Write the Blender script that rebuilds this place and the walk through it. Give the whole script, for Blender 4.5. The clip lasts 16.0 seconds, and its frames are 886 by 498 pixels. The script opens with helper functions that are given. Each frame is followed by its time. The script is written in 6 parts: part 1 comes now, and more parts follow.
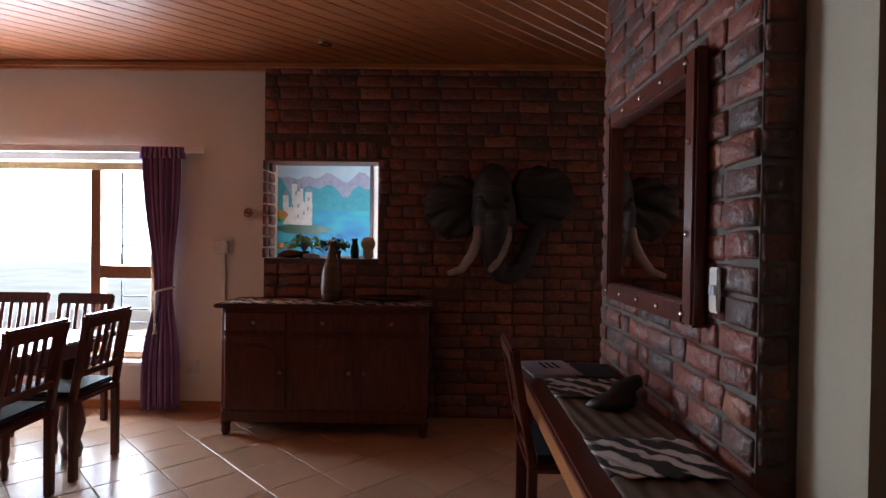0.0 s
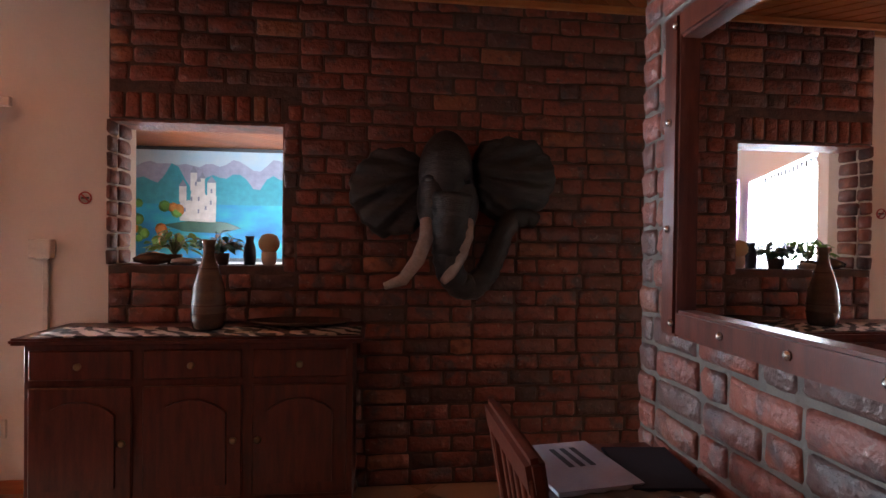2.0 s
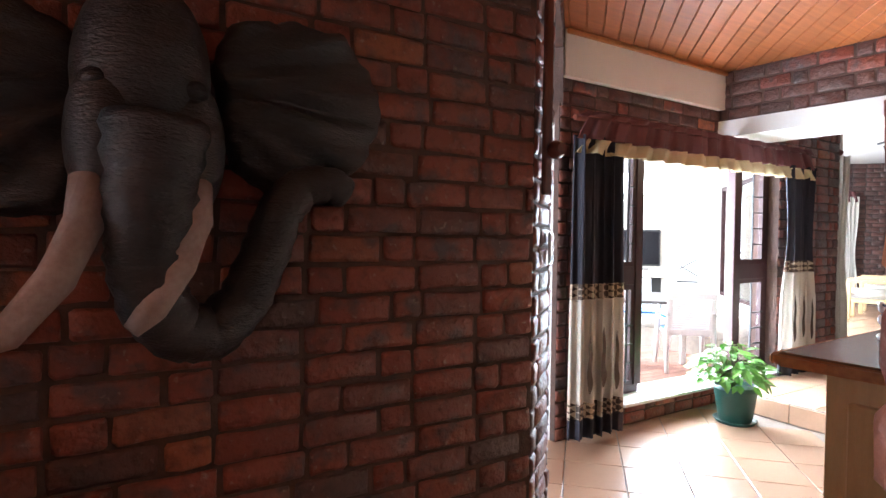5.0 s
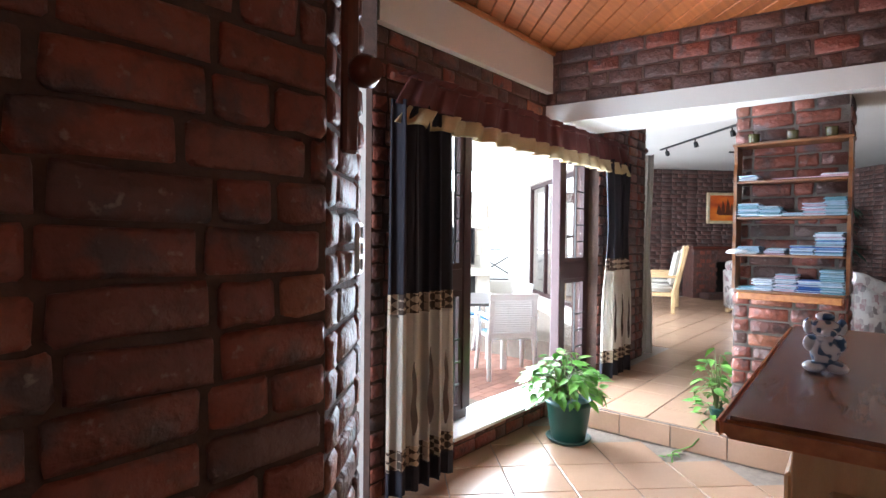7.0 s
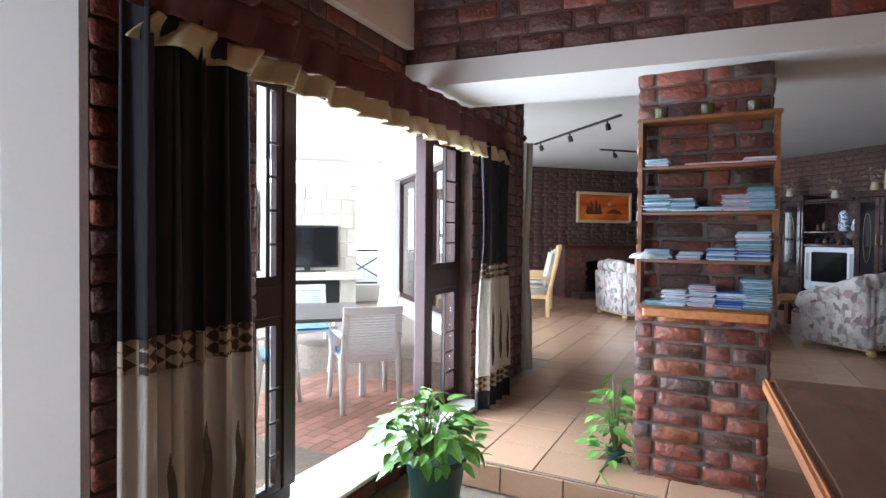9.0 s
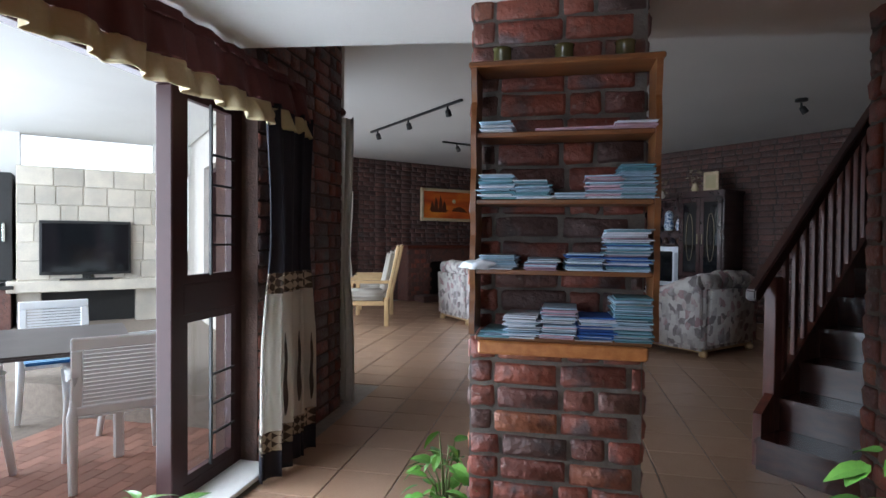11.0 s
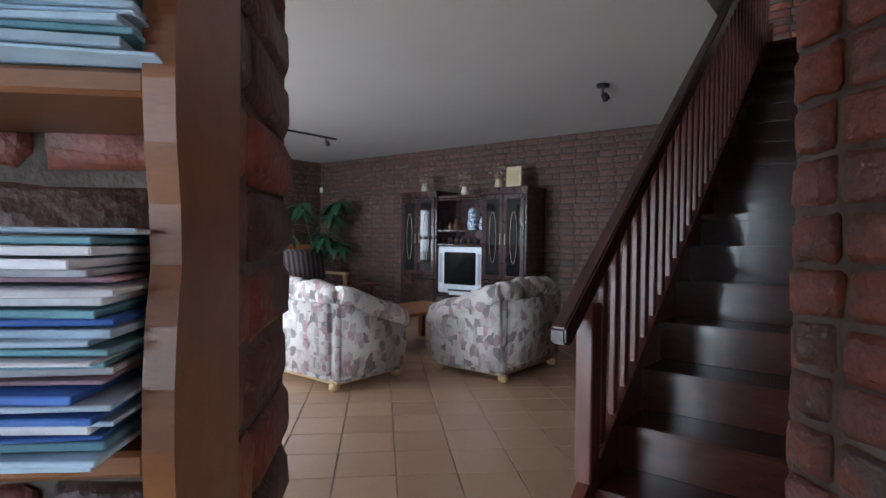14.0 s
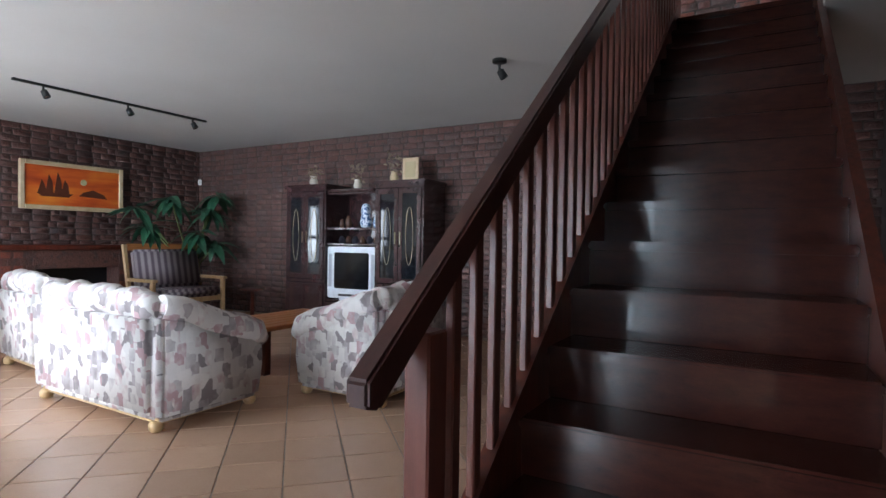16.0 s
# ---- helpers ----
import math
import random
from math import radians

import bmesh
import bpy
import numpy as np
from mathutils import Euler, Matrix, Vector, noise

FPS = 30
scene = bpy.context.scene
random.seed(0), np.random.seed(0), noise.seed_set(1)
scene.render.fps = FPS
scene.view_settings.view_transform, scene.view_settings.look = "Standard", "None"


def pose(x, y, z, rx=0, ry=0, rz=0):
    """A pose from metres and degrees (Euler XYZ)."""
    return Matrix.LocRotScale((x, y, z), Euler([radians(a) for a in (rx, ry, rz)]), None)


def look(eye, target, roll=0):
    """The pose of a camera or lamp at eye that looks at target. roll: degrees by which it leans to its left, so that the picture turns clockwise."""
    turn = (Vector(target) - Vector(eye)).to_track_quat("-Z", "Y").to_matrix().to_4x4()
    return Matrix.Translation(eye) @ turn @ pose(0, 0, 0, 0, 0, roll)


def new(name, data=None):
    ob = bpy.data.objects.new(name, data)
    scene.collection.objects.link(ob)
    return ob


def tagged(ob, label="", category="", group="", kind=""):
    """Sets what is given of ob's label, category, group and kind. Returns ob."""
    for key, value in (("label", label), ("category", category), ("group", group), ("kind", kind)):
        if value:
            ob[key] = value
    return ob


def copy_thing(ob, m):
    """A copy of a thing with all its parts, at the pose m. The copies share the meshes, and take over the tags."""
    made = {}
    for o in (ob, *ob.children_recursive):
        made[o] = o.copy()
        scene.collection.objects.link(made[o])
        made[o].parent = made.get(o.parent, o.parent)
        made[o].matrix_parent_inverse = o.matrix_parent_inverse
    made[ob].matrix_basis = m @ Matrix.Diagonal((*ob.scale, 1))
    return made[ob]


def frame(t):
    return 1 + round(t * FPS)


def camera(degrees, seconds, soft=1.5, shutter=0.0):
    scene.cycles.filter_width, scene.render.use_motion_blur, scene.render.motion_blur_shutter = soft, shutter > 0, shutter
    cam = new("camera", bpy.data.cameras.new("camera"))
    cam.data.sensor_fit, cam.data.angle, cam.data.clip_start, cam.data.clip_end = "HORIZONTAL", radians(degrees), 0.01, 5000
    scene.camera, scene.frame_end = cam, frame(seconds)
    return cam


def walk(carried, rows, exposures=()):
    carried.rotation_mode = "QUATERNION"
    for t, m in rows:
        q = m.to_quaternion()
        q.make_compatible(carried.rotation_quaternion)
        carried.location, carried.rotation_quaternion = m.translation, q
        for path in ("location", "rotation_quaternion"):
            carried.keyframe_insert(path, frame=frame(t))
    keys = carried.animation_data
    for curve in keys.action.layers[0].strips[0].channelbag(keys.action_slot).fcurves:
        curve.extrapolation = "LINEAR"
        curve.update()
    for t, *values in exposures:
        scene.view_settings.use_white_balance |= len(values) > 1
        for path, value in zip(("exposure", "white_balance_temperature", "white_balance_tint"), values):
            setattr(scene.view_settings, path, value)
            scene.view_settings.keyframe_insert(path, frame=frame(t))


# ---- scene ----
cam = camera(77.8, 16.0)
METRES, EYE, TILT, LEAN, TURN = 8.0, 1.35, 0.0, 0.0, 0.7
ROWS = [
    (0.0, 0.0, 0.0, 0.0, 0.01, -0.84, -0.74),
    (0.5, -0.0007, 0.0347, -0.0009, -1.15, -0.81, -0.75),
    (1.0, -0.0033, 0.0727, -0.0003, -2.4, -0.82, -0.76),
    (1.5, -0.0055, 0.1099, 0.0009, -4.59, -0.82, -0.73),
    (2.0, -0.0033, 0.1465, -0.0016, -7.42, -0.67, -0.7),
    (2.5, 0.0006, 0.183, -0.0021, -9.62, -0.56, -0.62),
    (3.0, 0.0042, 0.2171, -0.0021, -12.48, -0.54, -0.51),
    (5.5, 0.0497, 0.3486, -0.0012, -37.03, -1.27, -0.71),
    (6.0, 0.0678, 0.3703, -0.0021, -41.96, -1.21, -0.67),
    (6.5, 0.0883, 0.3915, -0.0003, -46.72, -1.18, -0.71),
    (7.0, 0.1141, 0.4083, -0.0028, -50.87, -1.13, -0.6),
    (7.5, 0.1453, 0.4239, -0.0034, -53.1, -1.16, -0.54),
    (8.0, 0.1756, 0.4396, -0.0005, -55.41, -1.23, -0.55),
    (8.5, 0.2033, 0.4518, -0.0009, -59.44, -1.19, -0.55),
    (11.0, 0.3598, 0.4697, 0.0, -78.93, -1.11, -0.52),
    (11.5, 0.3919, 0.4638, 0.002, -82.68, -1.1, -0.59),
    (12.0, 0.4225, 0.457, 0.0033, -87.24, -1.11, -0.56),
    (12.5, 0.453, 0.4499, 0.0064, -90.45, -1.07, -0.6),
    (13.0, 0.482, 0.4418, 0.0052, -92.5, -1.1, -0.67),
    (13.5, 0.5089, 0.4318, 0.005, -95.09, -1.14, -0.69),
    (14.0, 0.5376, 0.4146, 0.0038, -97.15, -1.13, -0.69),
    (14.5, 0.5627, 0.3979, 0.0015, -98.48, -1.07, -0.84),
    (15.0, 0.5876, 0.3834, 0.0018, -100.2, -1.03, -0.84),
    (15.5, 0.6091, 0.3689, 0.0005, -102.79, -0.97, -0.83),
    (16.0, 0.6271, 0.3551, -0.0, -105.58, -0.85, -0.87),
]
EXPOSURES = [(0.0, -0.1), (1.0, 0.15), (1.5, 0.35), (2.0, 0.6), (2.5, 0.9), (3.0, 1.2), (5.5, 1.1), (6.5, 0.65), (8.5, 0.1), (11.0, -1.1), (12.5, -1.1), (13.5, -0.55), (14.5, 0.2), (16.0, 0.32)]
walk(cam, [(t, pose(0, 0, EYE, TILT, LEAN, TURN) @ pose(METRES * x, METRES * y, METRES * z, 90 + pitch, roll, yaw)) for t, x, y, z, yaw, pitch, roll in ROWS], [(t, e, 5850, 10) for t, e in EXPOSURES])

# ---- light ----
world = bpy.data.worlds.new("sky")
scene.world = world
world.use_nodes = True
sky = world.node_tree.nodes.new("ShaderNodeTexSky")
sky.sky_type, sky.sun_disc = "NISHITA", False
sky.sun_elevation, sky.sun_rotation = radians(50), radians(-60)
bg = world.node_tree.nodes["Background"]
world.node_tree.links.new(sky.outputs[0], bg.inputs[0])
bg.inputs[1].default_value = 0.15
sun = new("sun", bpy.data.lights.new("sun", "SUN"))
sun.data.energy, sun.data.angle, sun.data.color = 1.2, radians(12), (1, 0.96, 0.9)
sun.matrix_world = look((-10, 20, 24), (0, 0, 0))


def area_light(name, x, y, z, w, h, yaw, watts):
    """An area lamp: the sky's light in a window's opening, and the patio fill; yaw is the way it shines, 0 is +y."""
    ob = new(name, bpy.data.lights.new(name, "AREA"))
    ob.data.shape, ob.data.size, ob.data.size_y, ob.data.energy = "RECTANGLE", w, h, watts
    ob.data.color = (0.86, 0.94, 1.0)
    ob.matrix_world = pose(x, y, z, 90, 0, yaw)
    return ob


area_light("daylight_dining", -3.6, 4.54, 1.2, 2.4, 1.5, 180, 420)
area_light("daylight_patio", 4.3, 5.6, 1.15, 1.7, 1.7, 180, 160)
area_light("daylight_lounge", 8.25, 7.0, 1.5, 3.6, 1.9, -135, 125)
area_light("daylight_lounge_end", 12.1, 8.25, 1.35, 1.3, 1.5, 135, 30)
area_light("daylight_north", -2.48, 6.1, 1.5, 2.2, 1.1, -66, 330)
# No window here: a lamp added under the patio roof to brighten it.
area_light("patio_fill_lamp", 5.5, 10.2, 1.5, 5.0, 2.2, -135, 600)


# ---- materials ----
def mat(name, a, b=None, rough=0.6, scale=8.0, bump=0.1, metal=0.0, fine=80.0, stretch=(1, 1, 1), vary=0.0, coat=0.0, spec=0.5):
    """A surface of two colours mixed by coarse and fine grain, with relief; vary: shade by piece."""
    m = bpy.data.materials.new(name)
    m.use_nodes = True
    n, l = m.node_tree.nodes, m.node_tree.links
    p = n["Principled BSDF"]
    b = b or tuple(c * 0.75 for c in a)
    tc = n.new("ShaderNodeTexCoord")
    mp = n.new("ShaderNodeMapping")
    mp.inputs["Scale"].default_value = stretch
    l.new(tc.outputs["Object"], mp.inputs[0])
    n1, n2 = n.new("ShaderNodeTexNoise"), n.new("ShaderNodeTexNoise")
    n1.inputs["Scale"].default_value, n2.inputs["Scale"].default_value = scale, fine
    n1.inputs["Detail"].default_value = 5
    for k in (n1, n2):
        l.new(mp.outputs[0], k.inputs["Vector"])
    add = n.new("ShaderNodeMath")
    add.operation = "MULTIPLY_ADD"
    add.inputs[1].default_value = 0.35
    l.new(n2.outputs["Fac"], add.inputs[0])
    l.new(n1.outputs["Fac"], add.inputs[2])
    ramp = n.new("ShaderNodeMapRange")
    ramp.inputs["From Min"].default_value, ramp.inputs["From Max"].default_value = 0.45, 0.9
    l.new(add.outputs[0], ramp.inputs["Value"])
    mix = n.new("ShaderNodeMix")
    mix.data_type = "RGBA"
    mix.inputs["A"].default_value, mix.inputs["B"].default_value = (*a, 1), (*b, 1)
    l.new(ramp.outputs[0], mix.inputs["Factor"])
    out = mix.outputs["Result"]
    if vary:
        oi, geo = n.new("ShaderNodeObjectInfo"), n.new("ShaderNodeNewGeometry")
        sm, fr, hs = n.new("ShaderNodeMath"), n.new("ShaderNodeMath"), n.new("ShaderNodeHueSaturation")
        fr.operation = "FRACT"
        l.new(oi.outputs["Random"], sm.inputs[0])
        l.new(geo.outputs["Random Per Island"], sm.inputs[1])
        l.new(sm.outputs[0], fr.inputs[0])
        r2 = n.new("ShaderNodeMapRange")
        r2.inputs["To Min"].default_value, r2.inputs["To Max"].default_value = 1 - vary, 1 + vary
        l.new(fr.outputs[0], r2.inputs["Value"])
        l.new(r2.outputs[0], hs.inputs["Value"])
        l.new(out, hs.inputs["Color"])
        out = hs.outputs[0]
    l.new(out, p.inputs["Base Color"])
    p.inputs["Roughness"].default_value, p.inputs["Metallic"].default_value = rough, metal
    p.inputs["Coat Weight"].default_value, p.inputs["Specular IOR Level"].default_value = coat, spec
    if bump:
        bp = n.new("ShaderNodeBump")
        bp.inputs["Strength"].default_value, bp.inputs["Distance"].default_value = bump, 0.01
        l.new(add.outputs[0], bp.inputs["Height"])
        l.new(bp.outputs[0], p.inputs["Normal"])
    return m


def glass(name):
    m = bpy.data.materials.new(name)
    m.use_nodes = True
    n, l = m.node_tree.nodes, m.node_tree.links
    mix, tr, gl = (n.new("ShaderNode" + k) for k in ("MixShader", "BsdfTransparent", "BsdfGlossy"))
    gl.inputs["Roughness"].default_value = 0.02
    lw, pw, sc = n.new("ShaderNodeLayerWeight"), n.new("ShaderNodeMath"), n.new("ShaderNodeMath")
    lw.inputs["Blend"].default_value = 0.5
    pw.operation, sc.operation = "POWER", "MULTIPLY_ADD"
    pw.inputs[1].default_value, sc.inputs[1].default_value, sc.inputs[2].default_value = 4.0, 0.6, 0.03
    l.new(lw.outputs["Facing"], pw.inputs[0])
    l.new(pw.outputs[0], sc.inputs[0])
    l.new(sc.outputs[0], mix.inputs[0])
    l.new(tr.outputs[0], mix.inputs[1])
    l.new(gl.outputs[0], mix.inputs[2])
    l.new(mix.outputs[0], n["Material Output"].inputs[0])
    return m


M_PLASTER = mat("cream_plaster", (0.74, 0.70, 0.64), (0.68, 0.64, 0.58), 0.85, 1.5, 0.08)
M_WHITE = mat("white_plaster", (0.80, 0.79, 0.76), (0.75, 0.74, 0.71), 0.85, 1.2, 0.06)
M_CEIL = mat("painted_ceiling", (0.62, 0.60, 0.57), (0.58, 0.56, 0.53), 0.9, 1.0, 0.04)
# Darker than M_MORTAR_LIGHT: dim light and joint shadow are put into the colour.
M_MORTAR = mat("mortar", (0.105, 0.058, 0.045), (0.062, 0.038, 0.031), 0.9, 14, 0.8)


def brick_mat(name, tones, burnt, share):
    """Fired clay: a tone for each brick, burnt blotches, mortar smears and pitted relief."""
    m = bpy.data.materials.new(name)
    m.use_nodes = True
    n, l = m.node_tree.nodes, m.node_tree.links
    p = n["Principled BSDF"]
    geo, oi = n.new("ShaderNodeNewGeometry"), n.new("ShaderNodeObjectInfo")
    sm, fr, cr = n.new("ShaderNodeMath"), n.new("ShaderNodeMath"), n.new("ShaderNodeValToRGB")
    fr.operation = "FRACT"
    l.new(oi.outputs["Random"], sm.inputs[0])
    l.new(geo.outputs["Random Per Island"], sm.inputs[1])
    l.new(sm.outputs[0], fr.inputs[0])
    l.new(fr.outputs[0], cr.inputs[0])
    e = cr.color_ramp.elements
    while len(e) < len(tones):
        e.new(0.5)
    for k, (q, c) in zip(e, tones):
        k.position, k.color = q, (*c, 1)
    out = cr.outputs[0]
    grains = []
    for scale, detail, lo, hi, colour, amount in ((9, 5, share, share + 0.13, burnt, 0.85), (26, 3, 0.50, 0.72, tuple(c * 0.5 for c in tones[1][1]), 0.6), (45, 4, 0.64, 0.74, (0.34, 0.29, 0.25), 0.45)):
        nz, mr, mx = n.new("ShaderNodeTexNoise"), n.new("ShaderNodeMapRange"), n.new("ShaderNodeMix")
        nz.inputs["Scale"].default_value, nz.inputs["Detail"].default_value = scale, detail
        l.new(geo.outputs["Position"], nz.inputs["Vector"])
        mr.inputs["From Min"].default_value, mr.inputs["From Max"].default_value, mr.inputs["To Max"].default_value = lo, hi, amount
        l.new(nz.outputs["Fac"], mr.inputs["Value"])
        mx.data_type = "RGBA"
        mx.inputs["B"].default_value = (*colour, 1)
        l.new(mr.outputs[0], mx.inputs["Factor"])
        l.new(out, mx.inputs["A"])
        out = mx.outputs["Result"]
        grains.append(nz)
    l.new(out, p.inputs["Base Color"])
    p.inputs["Roughness"].default_value = 0.52
    ad, bp = n.new("ShaderNodeMath"), n.new("ShaderNodeBump")
    l.new(grains[1].outputs["Fac"], ad.inputs[0])
    l.new(grains[2].outputs["Fac"], ad.inputs[1])
    bp.inputs["Strength"].default_value, bp.inputs["Distance"].default_value = 0.9, 0.009
    l.new(ad.outputs[0], bp.inputs["Height"])
    l.new(bp.outputs[0], p.inputs["Normal"])
    return m


M_BRICK = brick_mat("red_clay_brick", [(0.0, (0.12, 0.056, 0.048)), (0.1, (0.165, 0.056, 0.042)), (0.35, (0.215, 0.056, 0.036)), (0.7, (0.235, 0.066, 0.040)), (0.9, (0.185, 0.064, 0.046)), (1.0, (0.31, 0.11, 0.05))], (0.068, 0.055, 0.057), 0.53)
# Burnt bricks; laid alone on the lounge walls, the tone stands for their shade.
M_BRICK_DARK = brick_mat("burnt_and_shaded_brick", [(0.0, (0.085, 0.048, 0.042)), (0.4, (0.105, 0.050, 0.041)), (0.75, (0.12, 0.052, 0.041)), (1.0, (0.135, 0.06, 0.046))], (0.06, 0.044, 0.043), 0.55)
M_MORTAR_LIGHT = mat("pale_mortar", (0.16, 0.138, 0.12), (0.10, 0.086, 0.075), 0.9, 14, 0.8)
# Joints darkened for the lounge's low light; wall_behind takes it to cut bounce.
M_MORTAR_DARK = mat("shade_dark_mortar", (0.075, 0.052, 0.045), (0.05, 0.036, 0.032), 0.9, 9, 0.5)
M_TILE = mat("terracotta_tile", (0.49, 0.315, 0.21), (0.42, 0.26, 0.17), 0.25, 3, 0.04, vary=0.08)
M_GROUT = mat("grout", (0.29, 0.235, 0.19), None, 0.9, 20, 0.2)
M_PINE = mat("varnished_pine", (0.52, 0.22, 0.07), (0.36, 0.12, 0.035), 0.35, 5, 0.05, stretch=(1, 8, 8), vary=0.15)
M_CEILWOOD = mat("varnished_ceiling_board", (0.40, 0.125, 0.034), (0.25, 0.068, 0.018), 0.4, 4, 0.05, stretch=(0.6, 8, 8), vary=0.15)
M_MAHOG = mat("dark_stained_wood", (0.13, 0.030, 0.016), (0.055, 0.014, 0.009), 0.3, 6, 0.08, stretch=(6, 6, 0.8), spec=0.4)
M_FRAME = mat("maroon_painted_metal", (0.04, 0.014, 0.014), None, 0.5, 10, 0.03, spec=0.3)
M_GLASS = glass("window_glass")
M_MIRROR = mat("mirror_silver", (0.9, 0.9, 0.9), (0.9, 0.9, 0.9), 0.01, 1, 0, metal=1.0)


# ---- mesh helpers ----
def obj(name, bm, material, parent=None, label=""):
    me = bpy.data.meshes.new(name)
    bmesh.ops.recalc_face_normals(bm, faces=bm.faces)
    bm.to_mesh(me)
    bm.free()
    for m in material if isinstance(material, (list, tuple)) else [material]:
        me.materials.append(m)
    ob = new(name, me)
    ob.parent = parent
    if label:
        ob["label"] = label
    return ob


def part(name, bm, material, parent, label=""):
    return obj(name, bm, material, parent, label)


def box(bm, x0, x1, y0, y1, z0, z1, bevel=0.0, m=None, seg=1):
    g = bmesh.ops.create_cube(bm, size=1.0)["verts"]
    for v in g:
        v.co = Vector(((v.co.x + .5) * (x1 - x0) + x0, (v.co.y + .5) * (y1 - y0) + y0, (v.co.z + .5) * (z1 - z0) + z0))
    if bevel:
        e = {e for v in g for e in v.link_edges}
        r = bmesh.ops.bevel(bm, geom=list(e), offset=bevel, segments=seg, affect="EDGES", clamp_overlap=True)
        g = list({v for f in r["faces"] for v in f.verts} | {v for v in g if v.is_valid})
    if m is not None:
        bmesh.ops.transform(bm, matrix=m, verts=g)
    return g


def B(*boxes, bevel=0.0, m=None, seg=1):
    bm = bmesh.new()
    for b in boxes:
        box(bm, *b, bevel=bevel, m=m, seg=seg)
    return bm


def prism(pts, z0, z1, m=None):
    """An upright block over a plan outline."""
    bm = bmesh.new()
    lo = [bm.verts.new((x, y, z0)) for x, y in pts]
    hi = [bm.verts.new((x, y, z1)) for x, y in pts]
    bm.faces.new(lo[::-1])
    bm.faces.new(hi)
    for i in range(len(pts)):
        j = (i + 1) % len(pts)
        bm.faces.new((lo[i], lo[j], hi[j], hi[i]))
    if m is not None:
        bm.transform(m)
    return bm


def lathe(profile, n=24, m=None, bm=None):
    """A turned solid from (radius, height) pairs."""
    bm = bm or bmesh.new()
    rings = []
    for r, z in profile:
        rings.append([bm.verts.new((m or Matrix()) @ Vector((r * math.cos(2 * math.pi * i / n), r * math.sin(2 * math.pi * i / n), z))) for i in range(n)])
    for a, b in zip(rings, rings[1:]):
        for i in range(n):
            bm.faces.new((a[i], a[(i + 1) % n], b[(i + 1) % n], b[i])).smooth = True
    bm.faces.new(rings[0][::-1])
    bm.faces.new(rings[-1])
    return bm


def tube(bm, pts, radii, n=10):
    """A round tube along points, with a radius at each."""
    pts = [Vector(p) for p in pts]
    rings = []
    for i, p in enumerate(pts):
        d = (pts[min(i + 1, len(pts) - 1)] - pts[max(i - 1, 0)]).normalized()
        q = d.to_track_quat("Z", "Y")
        r = radii[i] if isinstance(radii, (list, tuple)) else radii
        rings.append([bm.verts.new(p + q @ Vector((r * math.cos(2 * math.pi * k / n), r * math.sin(2 * math.pi * k / n), 0))) for k in range(n)])
    for a, b in zip(rings, rings[1:]):
        for k in range(n):
            bm.faces.new((a[k], a[(k + 1) % n], b[(k + 1) % n], b[k])).smooth = True
    bm.faces.new(rings[0][::-1])
    bm.faces.new(rings[-1])
    return bm


def empty(name, m, label, category, group=""):
    e = new(name)
    e.matrix_world = m
    return tagged(e, label, category, group)


def structure(ob, label, category):
    return tagged(ob, label, category, kind="structure")


# plan axes of the lounge, which lies at 45 degrees: u up the stairs, v to its right hand
S = math.sqrt(0.5)
UV = Matrix(((S, S, 0, 0), (-S, S, 0, 0), (0, 0, 1, 0), (0, 0, 0, 1)))
UP = 0.15      # lounge floor
CEIL = 2.69    # boarded ceiling
HIGH = 2.84    # lounge ceiling
WALLS = []     # brick faces to lay at the end


def bricks_on(wall, m, length, z0, z1, holes=(), near=0, dark=0.3, soldiers=(), course=0.085):
    """Note a face for bricks: m puts x along the face, y out of the wall."""
    WALLS.append((wall, m, length, z0, z1, holes, near, dark, soldiers, course))


def face(x, y, yaw):
    return pose(x, y, 0, 0, 0, yaw)


# ---- outdoors ----
structure(obj("ground", B((-70, 70, -70, 90, -0.6, -0.3)), mat("pale_paving", (0.45, 0.42, 0.38), (0.3, 0.3, 0.24), 0.9, 0.6, 0.1)), "pale ground outside", "ground")
m_glow = bpy.data.materials.new("overcast_distance")
m_glow.use_nodes = True
m_glow.node_tree.nodes["Principled BSDF"].inputs["Emission Color"].default_value = (0.93, 0.97, 1.0, 1)
m_glow.node_tree.nodes["Principled BSDF"].inputs["Emission Strength"].default_value = 4.0
bm = bmesh.new()
bmesh.ops.create_cone(bm, segments=40, radius1=65, radius2=65, depth=40, cap_ends=False)
structure(obj("backdrop", bm, m_glow), "bright overcast sky in the distance", "backdrop").location.z = 19

# ---- setting: floors ----
floor = structure(obj("floor", B((-7, 4.52, -3, 10, -0.2, -0.006)), M_GROUT), "glazed terracotta floor tiles with dark grout", "floor")
floor_up = structure(obj("floor_lounge", prism([(4.52, -3), (16.6, -3), (16.6, 12), (6.5, 12), (6.5, 5.5), (4.52, 5.5)], -0.2, UP - 0.006), M_GROUT), "raised lounge floor of terracotta tiles", "floor")
# ---- setting: walls ----
T = 0.24
w_el = structure(obj("wall_elephant", B((-1.42, -0.54, 4.18, 4.18 + T, 0, 1.2), (-1.42, -0.54, 4.18, 4.18 + T, 1.96, CEIL)), M_MORTAR), "dark red face-brick wall with a pass-through opening", "wall")
bm = prism([(-0.54, 4.18), (1.58, 4.18), (1.88, 4.18 + T), (-0.54, 4.18 + T)], 0, CEIL)
part("wall_body", bm, M_MORTAR, w_el)
bricks_on(w_el, face(-1.42, 4.18, 0), 3.0, 0, CEIL, [(0, 0.88, 1.2, 1.96)], 300, 0.08, [(0, 0.9, 1.96, 2.1)], 0.0905)
